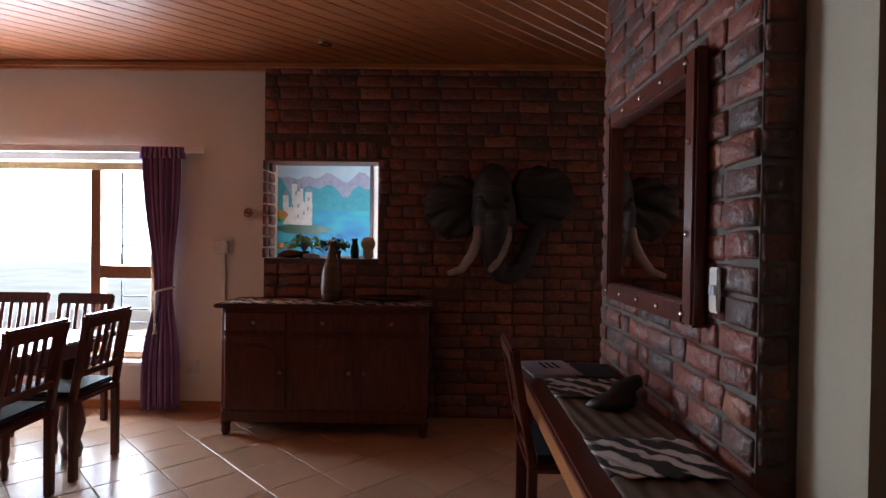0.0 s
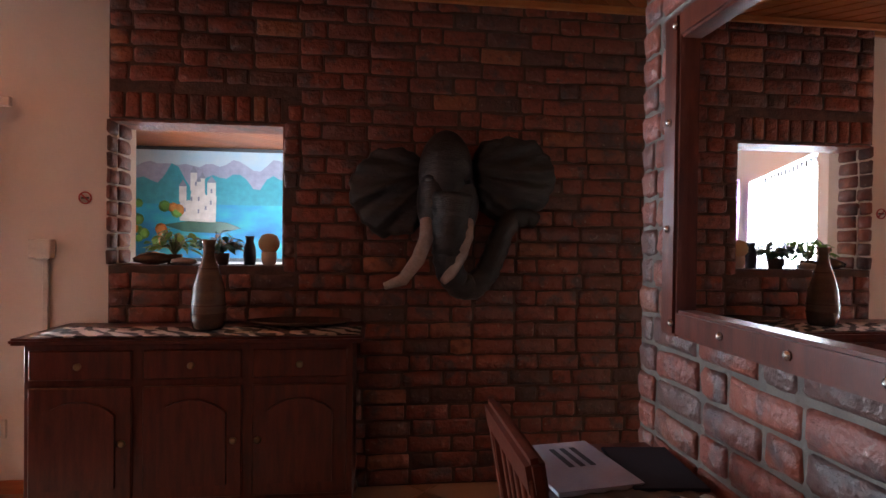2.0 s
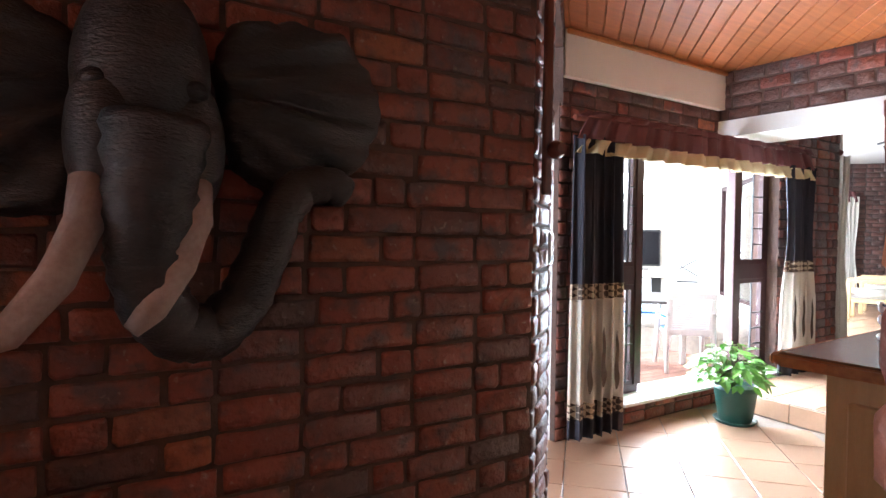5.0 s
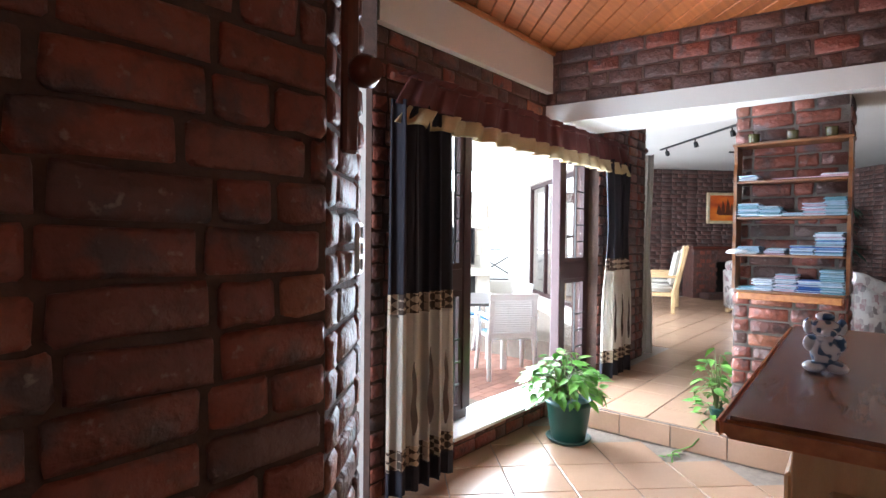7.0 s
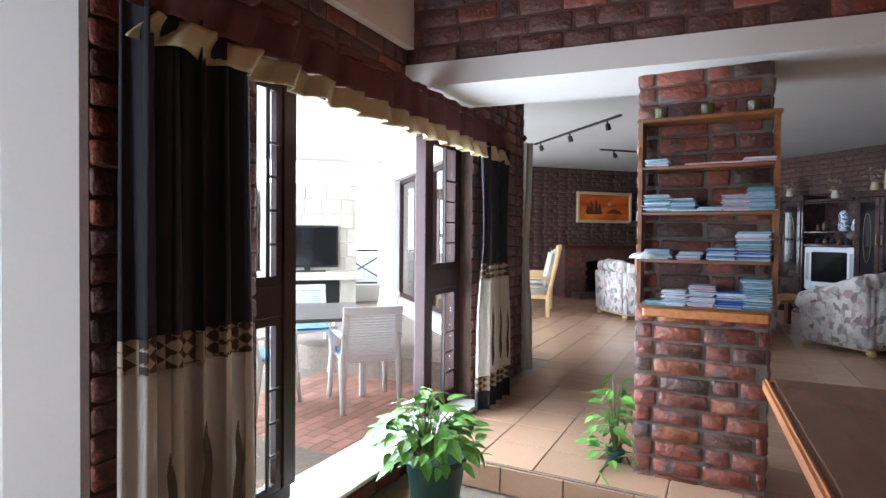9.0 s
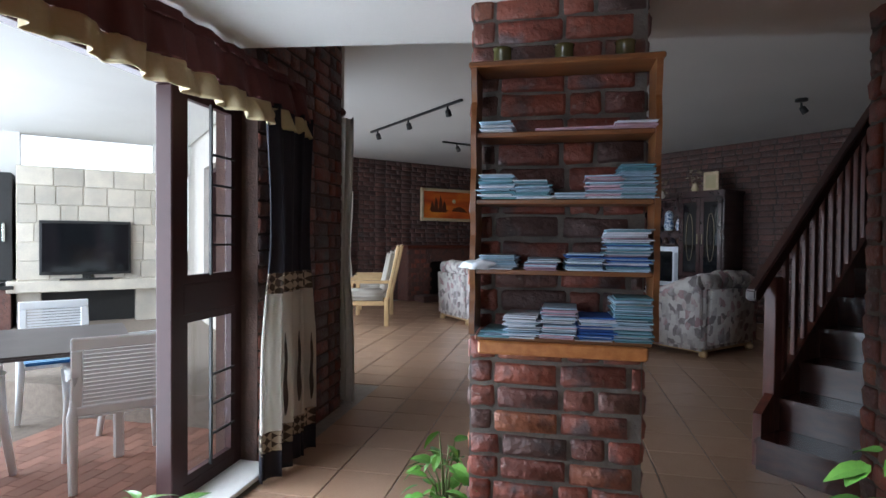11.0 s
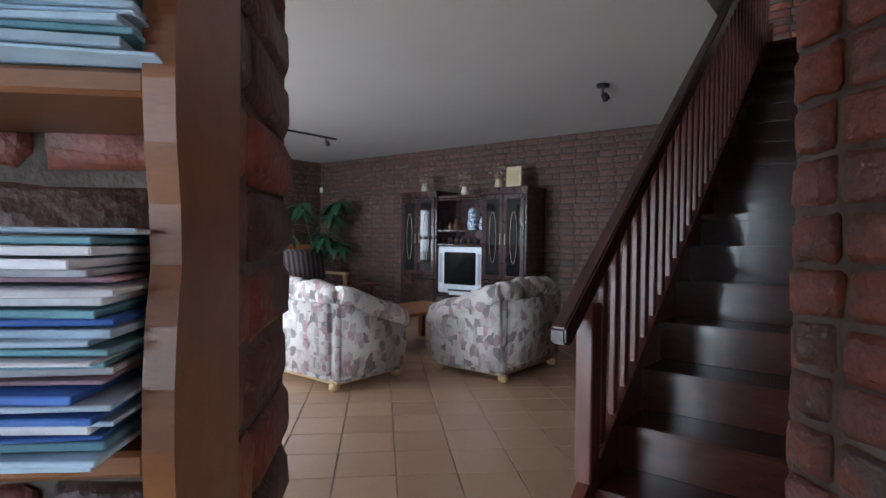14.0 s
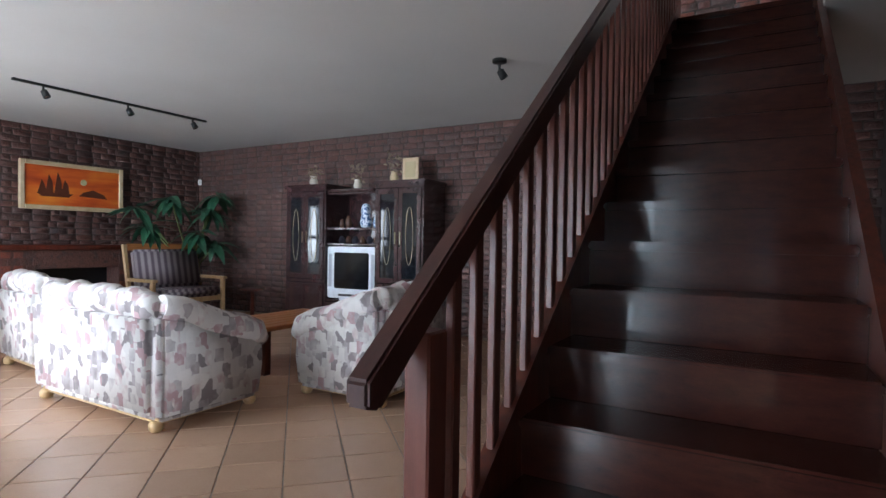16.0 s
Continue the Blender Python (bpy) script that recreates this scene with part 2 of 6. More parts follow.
bricks_on(w_el, face(1.58, 4.18, 38.66), 0.384, 0, CEIL)
bricks_on(w_el, face(-1.42, 4.18, 90), 0.24, 1.2, 1.96, [], 20)
structure(obj("opening_lining", B((-1.42, -0.54, 4.19, 4.415, 1.945, 1.958), (-0.552, -0.541, 4.19, 4.415, 1.2, 1.944)), M_BRICK), "brick lining of the pass-through", "wall")

w_dw = structure(obj("wall_dining", B((-7, -5.6, 4.27, 4.5, 0, CEIL), (-2.32, -1.42, 4.27, 4.5, 0, CEIL), (-5.6, -2.32, 4.27, 4.5, 0, 0.38), (-5.6, -2.32, 4.27, 4.5, 1.95, CEIL)), M_PLASTER), "cream plastered wall with a wide window", "wall")
w_mi = structure(obj("wall_mirror", B((0.78, 1.05, 1.39, 2.8, 0, CEIL)), M_MORTAR_LIGHT), "red face-brick wall", "wall")
bricks_on(w_mi, face(0.78, 2.8, -90), 1.41, 0, CEIL, [], 300, 0.3)
bricks_on(w_mi, face(1.05, 2.8, 180), 0.27, 0, CEIL, [], 80, 0.15)
bricks_on(w_mi, face(0.78, 1.39, 0), 0.1, 0, CEIL, [], 80, 0.6)
# Olive plaster; the shadow on this wall end is put into its darker colour.
structure(obj("wall_return", B((0.88, 3.9, 1.15, 1.386, 0, CEIL)), mat("shade_darkened_olive_plaster", (0.40, 0.36, 0.27), (0.35, 0.31, 0.23), 0.85, 1.5, 0.08)), "olive-cream plastered wall end, darkened for shade", "wall")
# Unseen closing wall, coloured dark so that less light bounces back.
structure(obj("wall_behind", B((-7, 5, -3.2, -3, 0, CEIL)), M_MORTAR_DARK), "unseen dark wall closing the place", "wall")
structure(obj("wall_west", B((-7.2, -7, -3.2, 4.5, 0, CEIL)), M_PLASTER), "cream plastered wall", "wall")
# room north of the pass-through
w_n = structure(obj("wall_north", B((-4.6, 2.9, 9.6, 9.8, 0, CEIL)), M_WHITE), "white plastered wall", "wall")
NW = pose(-1.62, 4.51, 0, 0, 0, 113.8)   # along the slanting outer wall of the north room
structure(obj("wall_north_side", B((0, 0.7, 0, 0.2, 0, CEIL), (3.0, 5.55, 0, 0.2, 0, CEIL), (0.7, 3.0, 0, 0.2, 0, 0.9), (0.7, 3.0, 0, 0.2, 2.1, CEIL), m=NW), M_WHITE), "white plastered wall with a barred window", "wall")
# window wall by the patio
w_pa = structure(obj("wall_patio", B((2.74, 3.36, 5.3, 5.54, 0, CEIL), (3.36, 5.4, 5.3, 5.54, 2.05, CEIL), (3.36, 4.52, 5.3, 5.54, 0, 0.16), (5.4, 6.5, 5.3, 5.54, 0, HIGH)), M_MORTAR), "red face-brick wall round the patio window", "wall")
bricks_on(w_pa, face(2.74, 5.3, 0), 1.76, 0, 2.39, [(0.62, 1.8, 0.16, 2.05)], 120)
bricks_on(w_pa, face(5.4, 5.3, 0), 1.1, UP, HIGH, [], 120)
structure(obj("plaster_band", B((2.74, 4.5, 5.25, 5.299, 2.39, CEIL - 0.002)), M_PLASTER), "cream plaster band under the ceiling", "wall")
bricks_on(w_pa, face(4.5, 5.3, 0), 0.9, 2.05, HIGH)
ARCH = pose(1.89, 4.18 + T, 0, 0, 0, 45)
bm = prism([(0, 2.1), (0.13, 2.55), (1.13, 2.55), (1.27, 2.08), (1.27, CEIL - 0.004), (0, CEIL - 0.004)], 0, 0.24)
bm.transform(Matrix(((1, 0, 0, 0), (0, 0, 1, 0), (0, 1, 0, 0), (0, 0, 0, 1))))
bm.transform(ARCH)
arch = structure(obj("archway", bm, M_MORTAR), "brick archway head with cut corners", "archway")
bricks_on(arch, ARCH @ face(0, 0, 0), 1.27, 2.56, CEIL)
part("jamb_lining", B((1.255, 1.27, 0.004, 0.239, 0, 2.3), m=ARCH), M_WHITE, arch, "white plastered jamb")
jamb = structure(obj("wall_arch", prism([(2.744, 5.3), (2.744, 9.6), (2.94, 9.6), (2.94, 5.56), (2.74, 5.54)], 0, CEIL - 0.003), M_WHITE), "white plastered jamb of an archway", "wall")
# beam
BEAM = pose(4.47, 5.298, 0, 0, 0, 6.3)
beam = structure(obj("beam", B((0, 0.5, -8, 0, 2.3, 2.835), m=BEAM), M_MORTAR), "face-brick beam over a white plastered soffit", "beam")
# Mostly dark bricks, to bring the beam's brightness down.
bricks_on(beam, BEAM @ face(0, 0, -90), 3.4, 2.3, CEIL, [], 60, 0.75)
part("soffit", B((-0.02, 0.52, -8, 0, 2.17, 2.299), m=BEAM), M_CEIL, beam, "white plastered soffit")
# pillar with the shelf
pil = structure(obj("pillar", B((4.75, 5.08, 3.51, 4.09, 0, 2.17)), M_MORTAR_LIGHT), "red face-brick pillar", "pillar")
bricks_on(pil, face(4.75, 4.09, -90), 0.58, 0, 2.19, [], 150, 0.3)
bricks_on(pil, face(4.75, 3.51, 0), 0.33, 0, 2.19, [], 100, 0.4)
bricks_on(pil, face(5.08, 4.09, 180), 0.33, UP, 2.19, [], 60, 0.4)
bricks_on(pil, face(5.08, 3.51, 90), 0.58, UP, 2.19, [], 0, 0.4)
# pier by the stairs
pier = structure(obj("wall_pier", B((4.2, 5.09, 2.2, 2.695, 0, 2.17)), M_MORTAR_LIGHT), "rough red face-brick pier", "pier")
bricks_on(pier, face(5.09, 2.695, 180), 0.89, 0, 2.19, [], 200, 0.08)
bricks_on(pier, face(5.09, 2.2, 90), 0.50, UP, 2.19, [], 60, 0.2)
structure(obj("wall_bar", B((3.9, 4.2, -3, 2.68, 0, 2.39)), M_PLASTER), "cream plastered wall", "wall")
# lounge
U0, U1, V1 = 0.98, 7.68, 14.15
# The lounge's low light is put into darker brick and mortar colours.
w_p = structure(obj("wall_painting", B((U0, 1.9, V1, V1 + T, 0, HIGH), (1.9, 3.2, V1, V1 + T, 0, 0.75), (1.9, 3.2, V1, V1 + T, 2.15, HIGH), (3.2, U1 + T, V1, V1 + T, 0, HIGH), m=UV), M_MORTAR_DARK), "red face-brick lounge wall, darkened for its low light", "wall")
w_t = structure(obj("wall_cabinet", B((U1, U1 + T, -1, V1, 0, 5.4), m=UV), M_MORTAR_DARK), "red face-brick lounge wall, darkened for its low light", "wall")
w_w = structure(obj("wall_lounge_window", B((U0 - T, U0, 8.6, 9.2, 0, HIGH), (U0 - T, U0, 13.0, V1 + T, 0, HIGH), (U0 - T, U0, 9.2, 13.0, 0, 0.35), (U0 - T, U0, 9.2, 13.0, 2.3, HIGH), m=UV), M_PLASTER), "plastered lounge wall with a wide window", "wall")
# faces: x along the wall as seen from the room, running to the right
bricks_on(w_p, UV @ face(3.3, V1, 0), U1 - 3.3, UP, HIGH, [], 0, 1.0)
bricks_on(w_t, UV @ face(U1, V1, -90), 9.5, UP, HIGH, [], 0, 1.0)
part("plaster_panel", B((U0, 1.9, V1 - 0.03, V1 - 0.002, UP, HIGH), (1.9, 3.29, V1 - 0.03, V1 - 0.002, 2.15, HIGH), (1.9, 3.29, V1 - 0.03, V1 - 0.002, UP, 0.75), (3.2, 3.29, V1 - 0.03, V1 - 0.002, 0.75, 2.15), m=UV), M_PLASTER, w_p, "cream plaster round the window")
structure(obj("wall_back", B((2.0, 16.6, -3.2, -3, 0, 5.4)), M_MORTAR), "unseen dark wall closing the place", "wall")

# ---- ceilings ----
bm = bmesh.new()
for i in range(150):
    u = -11.2 + i * 0.105
    box(bm, u, u + 0.099, -8.5, 13, CEIL, CEIL + 0.02, bevel=0.004, m=UV)
for co, no in (((-7, 0, 0), (-1, 0, 0)), ((4.88, 0, 0), (1, 0, 0)), ((0, -3, 0), (0, -1, 0)), ((0, 9.6, 0), (0, 1, 0))):
    bmesh.ops.bisect_plane(bm, geom=bm.verts[:] + bm.edges[:] + bm.faces[:], plane_co=co, plane_no=no, clear_outer=True)
box(bm, -7.2, 4.88, -3, 9.8, CEIL + 0.016, CEIL + 0.15)
structure(obj("ceiling_boards", bm, M_CEILWOOD), "varnished tongue-and-groove pine ceiling", "ceiling")
structure(obj("cornice", B((-7, 2.74, 4.155, 4.178, CEIL - 0.045, CEIL - 0.002), (-7, -1.43, 4.24, 4.268, CEIL - 0.045, CEIL - 0.003), (2.74, 4.47, 5.225, 5.248, CEIL - 0.035, CEIL - 0.002), bevel=0.006), M_PINE), "varnished red-brown wooden cornice", "trim")
SV0, SV1, SU0 = 5.3, 6.22, 2.277   # stair sides and first riser
structure(obj("ceiling_lounge", B((-3, U1, SV1 + 0.03, V1, HIGH, HIGH + 0.28), (-3, 3.6, -1, SV1 + 0.028, HIGH, HIGH + 0.28), (3.602, U1, -1, SV0 - 0.03, HIGH, HIGH + 0.28), m=UV), M_CEIL), "plain off-white plastered ceiling", "ceiling")
# Walls added above the stairs to stop sky light leaking onto the steps.
structure(obj("wall_stairwell", B((3.5, U1 - 0.005, SV0 - 0.25, SV0 - 0.042, HIGH + 0.28, 5.4), (3.3, 3.5, SV0 - 0.25, SV1 + 0.2, HIGH + 0.28, 5.4), (3.5, 5.2, SV1 + 0.06, SV1 + 0.2, HIGH + 0.28, 5.4), m=UV), M_PLASTER), "added upper stairwell walls that keep sky light out", "wall")
structure(obj("roof_upper", B((-3, U1, -1, V1, 5.4, 5.5), m=UV), M_CEIL), "white upper ceiling", "ceiling")

# ---- more materials ----
def wave_mat(name, a, b, scale, distortion, rough=0.8, axis="X", profile="SIN", sharp=0.15, mid=0.5, detail=2.0):
    """Two colours in wavering stripes."""
    m = mat(name, a, b, rough, 5, 0.1)
    n, l = m.node_tree.nodes, m.node_tree.links
    tc, w, r, mix = n.new("ShaderNodeTexCoord"), n.new("ShaderNodeTexWave"), n.new("ShaderNodeMapRange"), n.new("ShaderNodeMix")
    w.bands_direction, w.wave_profile = axis, profile
    w.inputs["Scale"].default_value, w.inputs["Distortion"].default_value, w.inputs["Detail"].default_value = scale, distortion, detail
    w.inputs["Detail Scale"].default_value = 1.5
    l.new(tc.outputs["Object"], w.inputs["Vector"])
    r.inputs["From Min"].default_value, r.inputs["From Max"].default_value = mid - sharp, mid + sharp
    l.new(w.outputs["Fac"], r.inputs["Value"])
    mix.data_type = "RGBA"
    mix.inputs["A"].default_value, mix.inputs["B"].default_value = (*a, 1), (*b, 1)
    l.new(r.outputs[0], mix.inputs["Factor"])
    l.new(mix.outputs["Result"], n["Principled BSDF"].inputs["Base Color"])
    return m


def ramp_mat(name, stops, coords=(3, 3, 3), kind="noise", rough=0.8, bump=0.15, detail=3.0):
    """Many colours along a noise or cell pattern."""
    m = mat(name, stops[0][1], None, rough, 20, bump)
    n, l = m.node_tree.nodes, m.node_tree.links
    tc, mp, cr = n.new("ShaderNodeTexCoord"), n.new("ShaderNodeMapping"), n.new("ShaderNodeValToRGB")
    mp.inputs["Scale"].default_value = coords
    l.new(tc.outputs["Object"], mp.inputs[0])
    if kind == "cells":
        t = n.new("ShaderNodeTexVoronoi")
        t.distance = "CHEBYCHEV"
        sp = n.new("ShaderNodeSeparateColor")
        nz, ad, sb = n.new("ShaderNodeTexNoise"), n.new("ShaderNodeMath"), n.new("ShaderNodeMath")
        nz.inputs["Scale"].default_value = 4.0
        sb.operation = "MULTIPLY_ADD"
        sb.inputs[1].default_value, sb.inputs[2].default_value = 0.5, -0.25
        l.new(mp.outputs[0], t.inputs["Vector"])
        l.new(mp.outputs[0], nz.inputs["Vector"])
        l.new(t.outputs["Color"], sp.inputs[0])
        l.new(nz.outputs["Fac"], sb.inputs[0])
        l.new(sp.outputs[0], ad.inputs[0])
        l.new(sb.outputs[0], ad.inputs[1])
        l.new(ad.outputs[0], cr.inputs[0])
    else:
        t = n.new("ShaderNodeTexNoise")
        t.inputs["Scale"].default_value, t.inputs["Detail"].default_value = 1.0, detail
        l.new(mp.outputs[0], t.inputs["Vector"])
        l.new(t.outputs["Fac"], cr.inputs[0])
    e = cr.color_ramp.elements
    while len(e) < len(stops):
        e.new(0.5)
    for k, (p, c) in zip(e, stops):
        k.position, k.color = p, (*c, 1)
    l.new(cr.outputs[0], n["Principled BSDF"].inputs["Base Color"])
    return m


def band_mat(name, a, b, scale=30.0):
    """A woven border of diamonds."""
    m = mat(name, a, None, 0.85, 30, 0.1)
    n, l = m.node_tree.nodes, m.node_tree.links
    tc, mp, ck = n.new("ShaderNodeTexCoord"), n.new("ShaderNodeMapping"), n.new("ShaderNodeTexChecker")
    mp.inputs["Rotation"].default_value = (0, radians(45), 0)
    mp.inputs["Scale"].default_value = (1, 0.001, 1)
    l.new(tc.outputs["Object"], mp.inputs[0])
    l.new(mp.outputs[0], ck.inputs[0])
    ck.inputs["Color1"].default_value, ck.inputs["Color2"].default_value, ck.inputs["Scale"].default_value = (*a, 1), (*b, 1), scale
    l.new(ck.outputs[0], n["Principled BSDF"].inputs["Base Color"])
    return m


M_PURPLE = mat("purple_curtain_cloth", (0.27, 0.15, 0.33), (0.18, 0.10, 0.23), 0.8, 6, 0.2, fine=200)
M_NAVY = mat("blue_black_cloth", (0.018, 0.017, 0.028), (0.012, 0.011, 0.02), 0.8, 6, 0.2, fine=200)
M_CREAM = mat("cream_cloth", (0.70, 0.66, 0.60), (0.60, 0.55, 0.48), 0.85, 5, 0.2, fine=200)
tl, mx, pb = M_CREAM.node_tree.nodes.new("ShaderNodeBsdfTranslucent"), M_CREAM.node_tree.nodes.new("ShaderNodeMixShader"), M_CREAM.node_tree.nodes["Principled BSDF"]
tl.inputs["Color"].default_value, mx.inputs[0].default_value = (0.75, 0.74, 0.70, 1), 0.4   # thin cloth lets light through
M_CREAM.node_tree.links.new(pb.outputs[0], mx.inputs[1])
M_CREAM.node_tree.links.new(tl.outputs[0], mx.inputs[2])
M_CREAM.node_tree.links.new(mx.outputs[0], M_CREAM.node_tree.nodes["Material Output"].inputs[0])
M_PRINT = mat("brown_print", (0.07, 0.045, 0.035), None, 0.85, 30, 0.1)
M_BAND = band_mat("diamond_border", (0.42, 0.35, 0.27), (0.06, 0.04, 0.03), 34)
M_MAROON = mat("maroon_cloth", (0.13, 0.04, 0.04), (0.09, 0.03, 0.03), 0.85, 6, 0.2)
M_STRAW = mat("straw_cloth", (0.50, 0.42, 0.25), (0.42, 0.33, 0.18), 0.85, 6, 0.2)
M_ZEBRA = wave_mat("zebra_print", (0.02, 0.018, 0.018), (0.55, 0.52, 0.48), 5.5, 7.0, axis="DIAGONAL")
M_RUNNER = mat("olive_brown_cloth", (0.13, 0.09, 0.055), (0.08, 0.055, 0.035), 0.7, 9, 0.3)
M_BRASS = mat("aged_brass", (0.30, 0.24, 0.15), None, 0.35, 20, 0.05, metal=1.0)
M_STEEL = mat("bright_metal_stud", (0.75, 0.75, 0.73), None, 0.25, 20, 0, metal=1.0)
M_BLACK = mat("black_metal", (0.015, 0.015, 0.015), None, 0.45, 20, 0.05)
M_PLASTIC = mat("white_moulded_plastic", (0.88, 0.90, 0.91), (0.85, 0.87, 0.88), 0.35, 4, 0.02)
M_PAPERS = [mat("book_paper_" + k, c, None, 0.7, 25, 0.05, vary=0.15) for k, c in (("pale_blue", (0.40, 0.56, 0.70)), ("white", (0.66, 0.71, 0.78)), ("blue", (0.04, 0.14, 0.48)), ("teal", (0.16, 0.36, 0.44)), ("pink", (0.58, 0.38, 0.46)))]
M_LEAF = mat("glossy_green_leaf", (0.17, 0.37, 0.06), (0.09, 0.25, 0.04), 0.4, 8, 0.1, vary=0.35)
M_LEAF_DARK = mat("dark_green_leaf", (0.03, 0.11, 0.055), (0.02, 0.07, 0.04), 0.4, 8, 0.1, vary=0.3)
M_STEM = mat("plant_stem", (0.16, 0.2, 0.07), None, 0.7, 20, 0.1)
M_POT = mat("dark_green_pot", (0.015, 0.07, 0.055), None, 0.4, 8, 0.03)
M_SOIL = mat("potting_soil", (0.04, 0.028, 0.02), None, 0.95, 40, 0.6)
M_GREY = mat("carved_charcoal_wood", (0.034, 0.032, 0.034), (0.016, 0.015, 0.017), 0.5, 9, 0.9, stretch=(1, 1, 3))
M_TUSK = mat("weathered_tusk", (0.42, 0.36, 0.33), (0.26, 0.19, 0.17), 0.55, 12, 0.3)
M_SOFA = ramp_mat("patchwork_upholstery", [(0.05, (0.24, 0.21, 0.21)), (0.2, (0.40, 0.36, 0.36)), (0.38, (0.58, 0.55, 0.53)), (0.78, (0.66, 0.63, 0.60)), (0.95, (0.42, 0.28, 0.29))], (3.4, 3.4, 2.6), "cells", 0.9)
M_PLAID = wave_mat("plaid_upholstery", (0.34, 0.29, 0.30), (0.12, 0.09, 0.11), 3.2, 0.3, 0.9, sharp=0.3)
M_BLOND = mat("light_oak", (0.54, 0.37, 0.19), (0.44, 0.28, 0.13), 0.4, 6, 0.05, stretch=(6, 6, 1))
M_SHELF = mat("honey_pine", (0.22, 0.088, 0.028), (0.15, 0.055, 0.02), 0.35, 6, 0.05, stretch=(6, 1, 6))
M_DARKGLASS = mat("cabinet_glass", (0.01, 0.012, 0.016), None, 0.05, 4, 0, spec=0.8)
M_SCREEN = mat("dark_screen", (0.008, 0.009, 0.011), None, 0.08, 4, 0)
M_SILVER = mat("silver_plastic", (0.68, 0.72, 0.77), None, 0.35, 10, 0.02)
M_STONE = mat("buff_sandstone", (0.58, 0.53, 0.44), (0.46, 0.42, 0.36), 0.85, 5, 0.3, vary=0.2)
M_PAVER = mat("red_paver", (0.42, 0.22, 0.16), (0.34, 0.17, 0.12), 0.8, 5, 0.2, vary=0.2)
M_TERRA = mat("brown_glazed_pottery", (0.11, 0.055, 0.035), (0.055, 0.03, 0.022), 0.25, 6, 0.05)
M_BRONZE = mat("bronze_vase_glaze", (0.16, 0.09, 0.055), (0.08, 0.05, 0.035), 0.25, 5, 0.05, stretch=(1, 1, 5))
M_IVORY = mat("ivory_plastic", (0.72, 0.70, 0.64), None, 0.4, 10, 0.01)
M_ORANGE = ramp_mat("orange_sunset_paint", [(0.3, (0.30, 0.03, 0.01)), (0.5, (0.62, 0.11, 0.015)), (0.7, (0.80, 0.26, 0.03))], (1.2, 1.2, 5), rough=0.5)
M_GILT = mat("cream_gilt_frame", (0.62, 0.50, 0.32), (0.5, 0.36, 0.2), 0.4, 12, 0.1)
M_STRIPE = wave_mat("blue_striped_cushion", (0.03, 0.16, 0.42), (0.35, 0.55, 0.68), 5, 0.4, axis="Y")


# ---- windows ----
def bars(parent, m, x0, x1, z0, z1, step, upright):
    for k in range(1, int((z1 - z0) / step)):
        part("burglar_bar", B((upright if k % 5 else x0, x1, -0.006, 0.006, z0 + k * step - 0.005, z0 + k * step + 0.005), m=m), M_BLACK, parent)
    part("burglar_bar", B((upright - 0.006, upright + 0.006, -0.006, 0.006, z0, z1), m=m), M_BLACK, parent)


def pane(parent, m, x0, x1, z0, z1):
    ob = part("pane", B((x0, x1, -0.003, 0.003, z0, z1), m=m), M_GLASS, parent)
    ob.visible_shadow = False


win = structure(new("window_1"), "maroon steel patio window with a wide clear opening", "window")
WM = pose(0, 5.42, 0)
part("window_frame", B((3.36, 3.42, -0.03, 0.03, 0.19, 2.05), (5.34, 5.4, -0.03, 0.03, 0.19, 2.05), (3.42, 5.34, -0.03, 0.03, 1.99, 2.05), (3.42, 3.66, -0.03, 0.03, 0.19, 0.25), (4.88, 5.34, -0.03, 0.03, 0.19, 0.25), bevel=0.004, m=WM), M_FRAME, win)
part("mullion", B((3.6, 3.68, -0.04, 0.04, 0.25, 1.99), bevel=0.005, m=WM), M_FRAME, win)
part("mullion", B((4.86, 4.94, -0.04, 0.04, 0.19, 1.99), bevel=0.005, m=WM), M_FRAME, win)
for a, b in ((3.42, 3.6), (4.94, 5.34)):
    part("transom", B((a, b, -0.035, 0.035, 1.0, 1.14), bevel=0.005, m=WM), M_FRAME, win)
    for z0, z1 in ((0.25, 1.0), (1.14, 1.99)):
        part("sash", B((a, a + 0.035, -0.03, 0.0, z0, z1), (b - 0.035, b, -0.03, 0.0, z0, z1), (a + 0.035, b - 0.035, -0.03, 0.0, z0, z0 + 0.035), (a + 0.035, b - 0.035, -0.03, 0.0, z1 - 0.035, z1), m=WM), M_FRAME, win)
        pane(win, WM, a + 0.035, b - 0.035, z0 + 0.035, z1 - 0.035)
        bars(win, pose(0, 5.375, 0), a + 0.03, b - 0.03, z0 + 0.03, z1 - 0.03, 0.14, a + 0.45 * (b - a))
part("window_sill", B((3.3, 4.5, 5.2, 5.52, 0.165, 0.19), (4.52, 5.4, 5.2, 5.52, 0.165, 0.19), bevel=0.005), M_WHITE, win, "white painted sill")

win2 = structure(new("window_2"), "wooden dining window with burglar bars", "window")
DM = pose(0, 4.38, 0)
part("window_frame", B((-5.6, -2.32, -0.04, 0.04, 1.88, 1.94), (-5.6, -2.32, -0.04, 0.04, 0.385, 0.44), (-2.38, -2.32, -0.04, 0.04, 0.44, 1.88), (-5.6, -5.54, -0.04, 0.04, 0.44, 1.88), bevel=0.004, m=DM), M_BLOND, win2)
part("mullion", B((-2.86, -2.78, -0.045, 0.045, 0.44, 1.88), bevel=0.004, m=DM), M_SHELF, win2)
part("transom", B((-2.78, -2.38, -0.04, 0.04, 1.02, 1.12), bevel=0.004, m=DM), M_SHELF, win2)
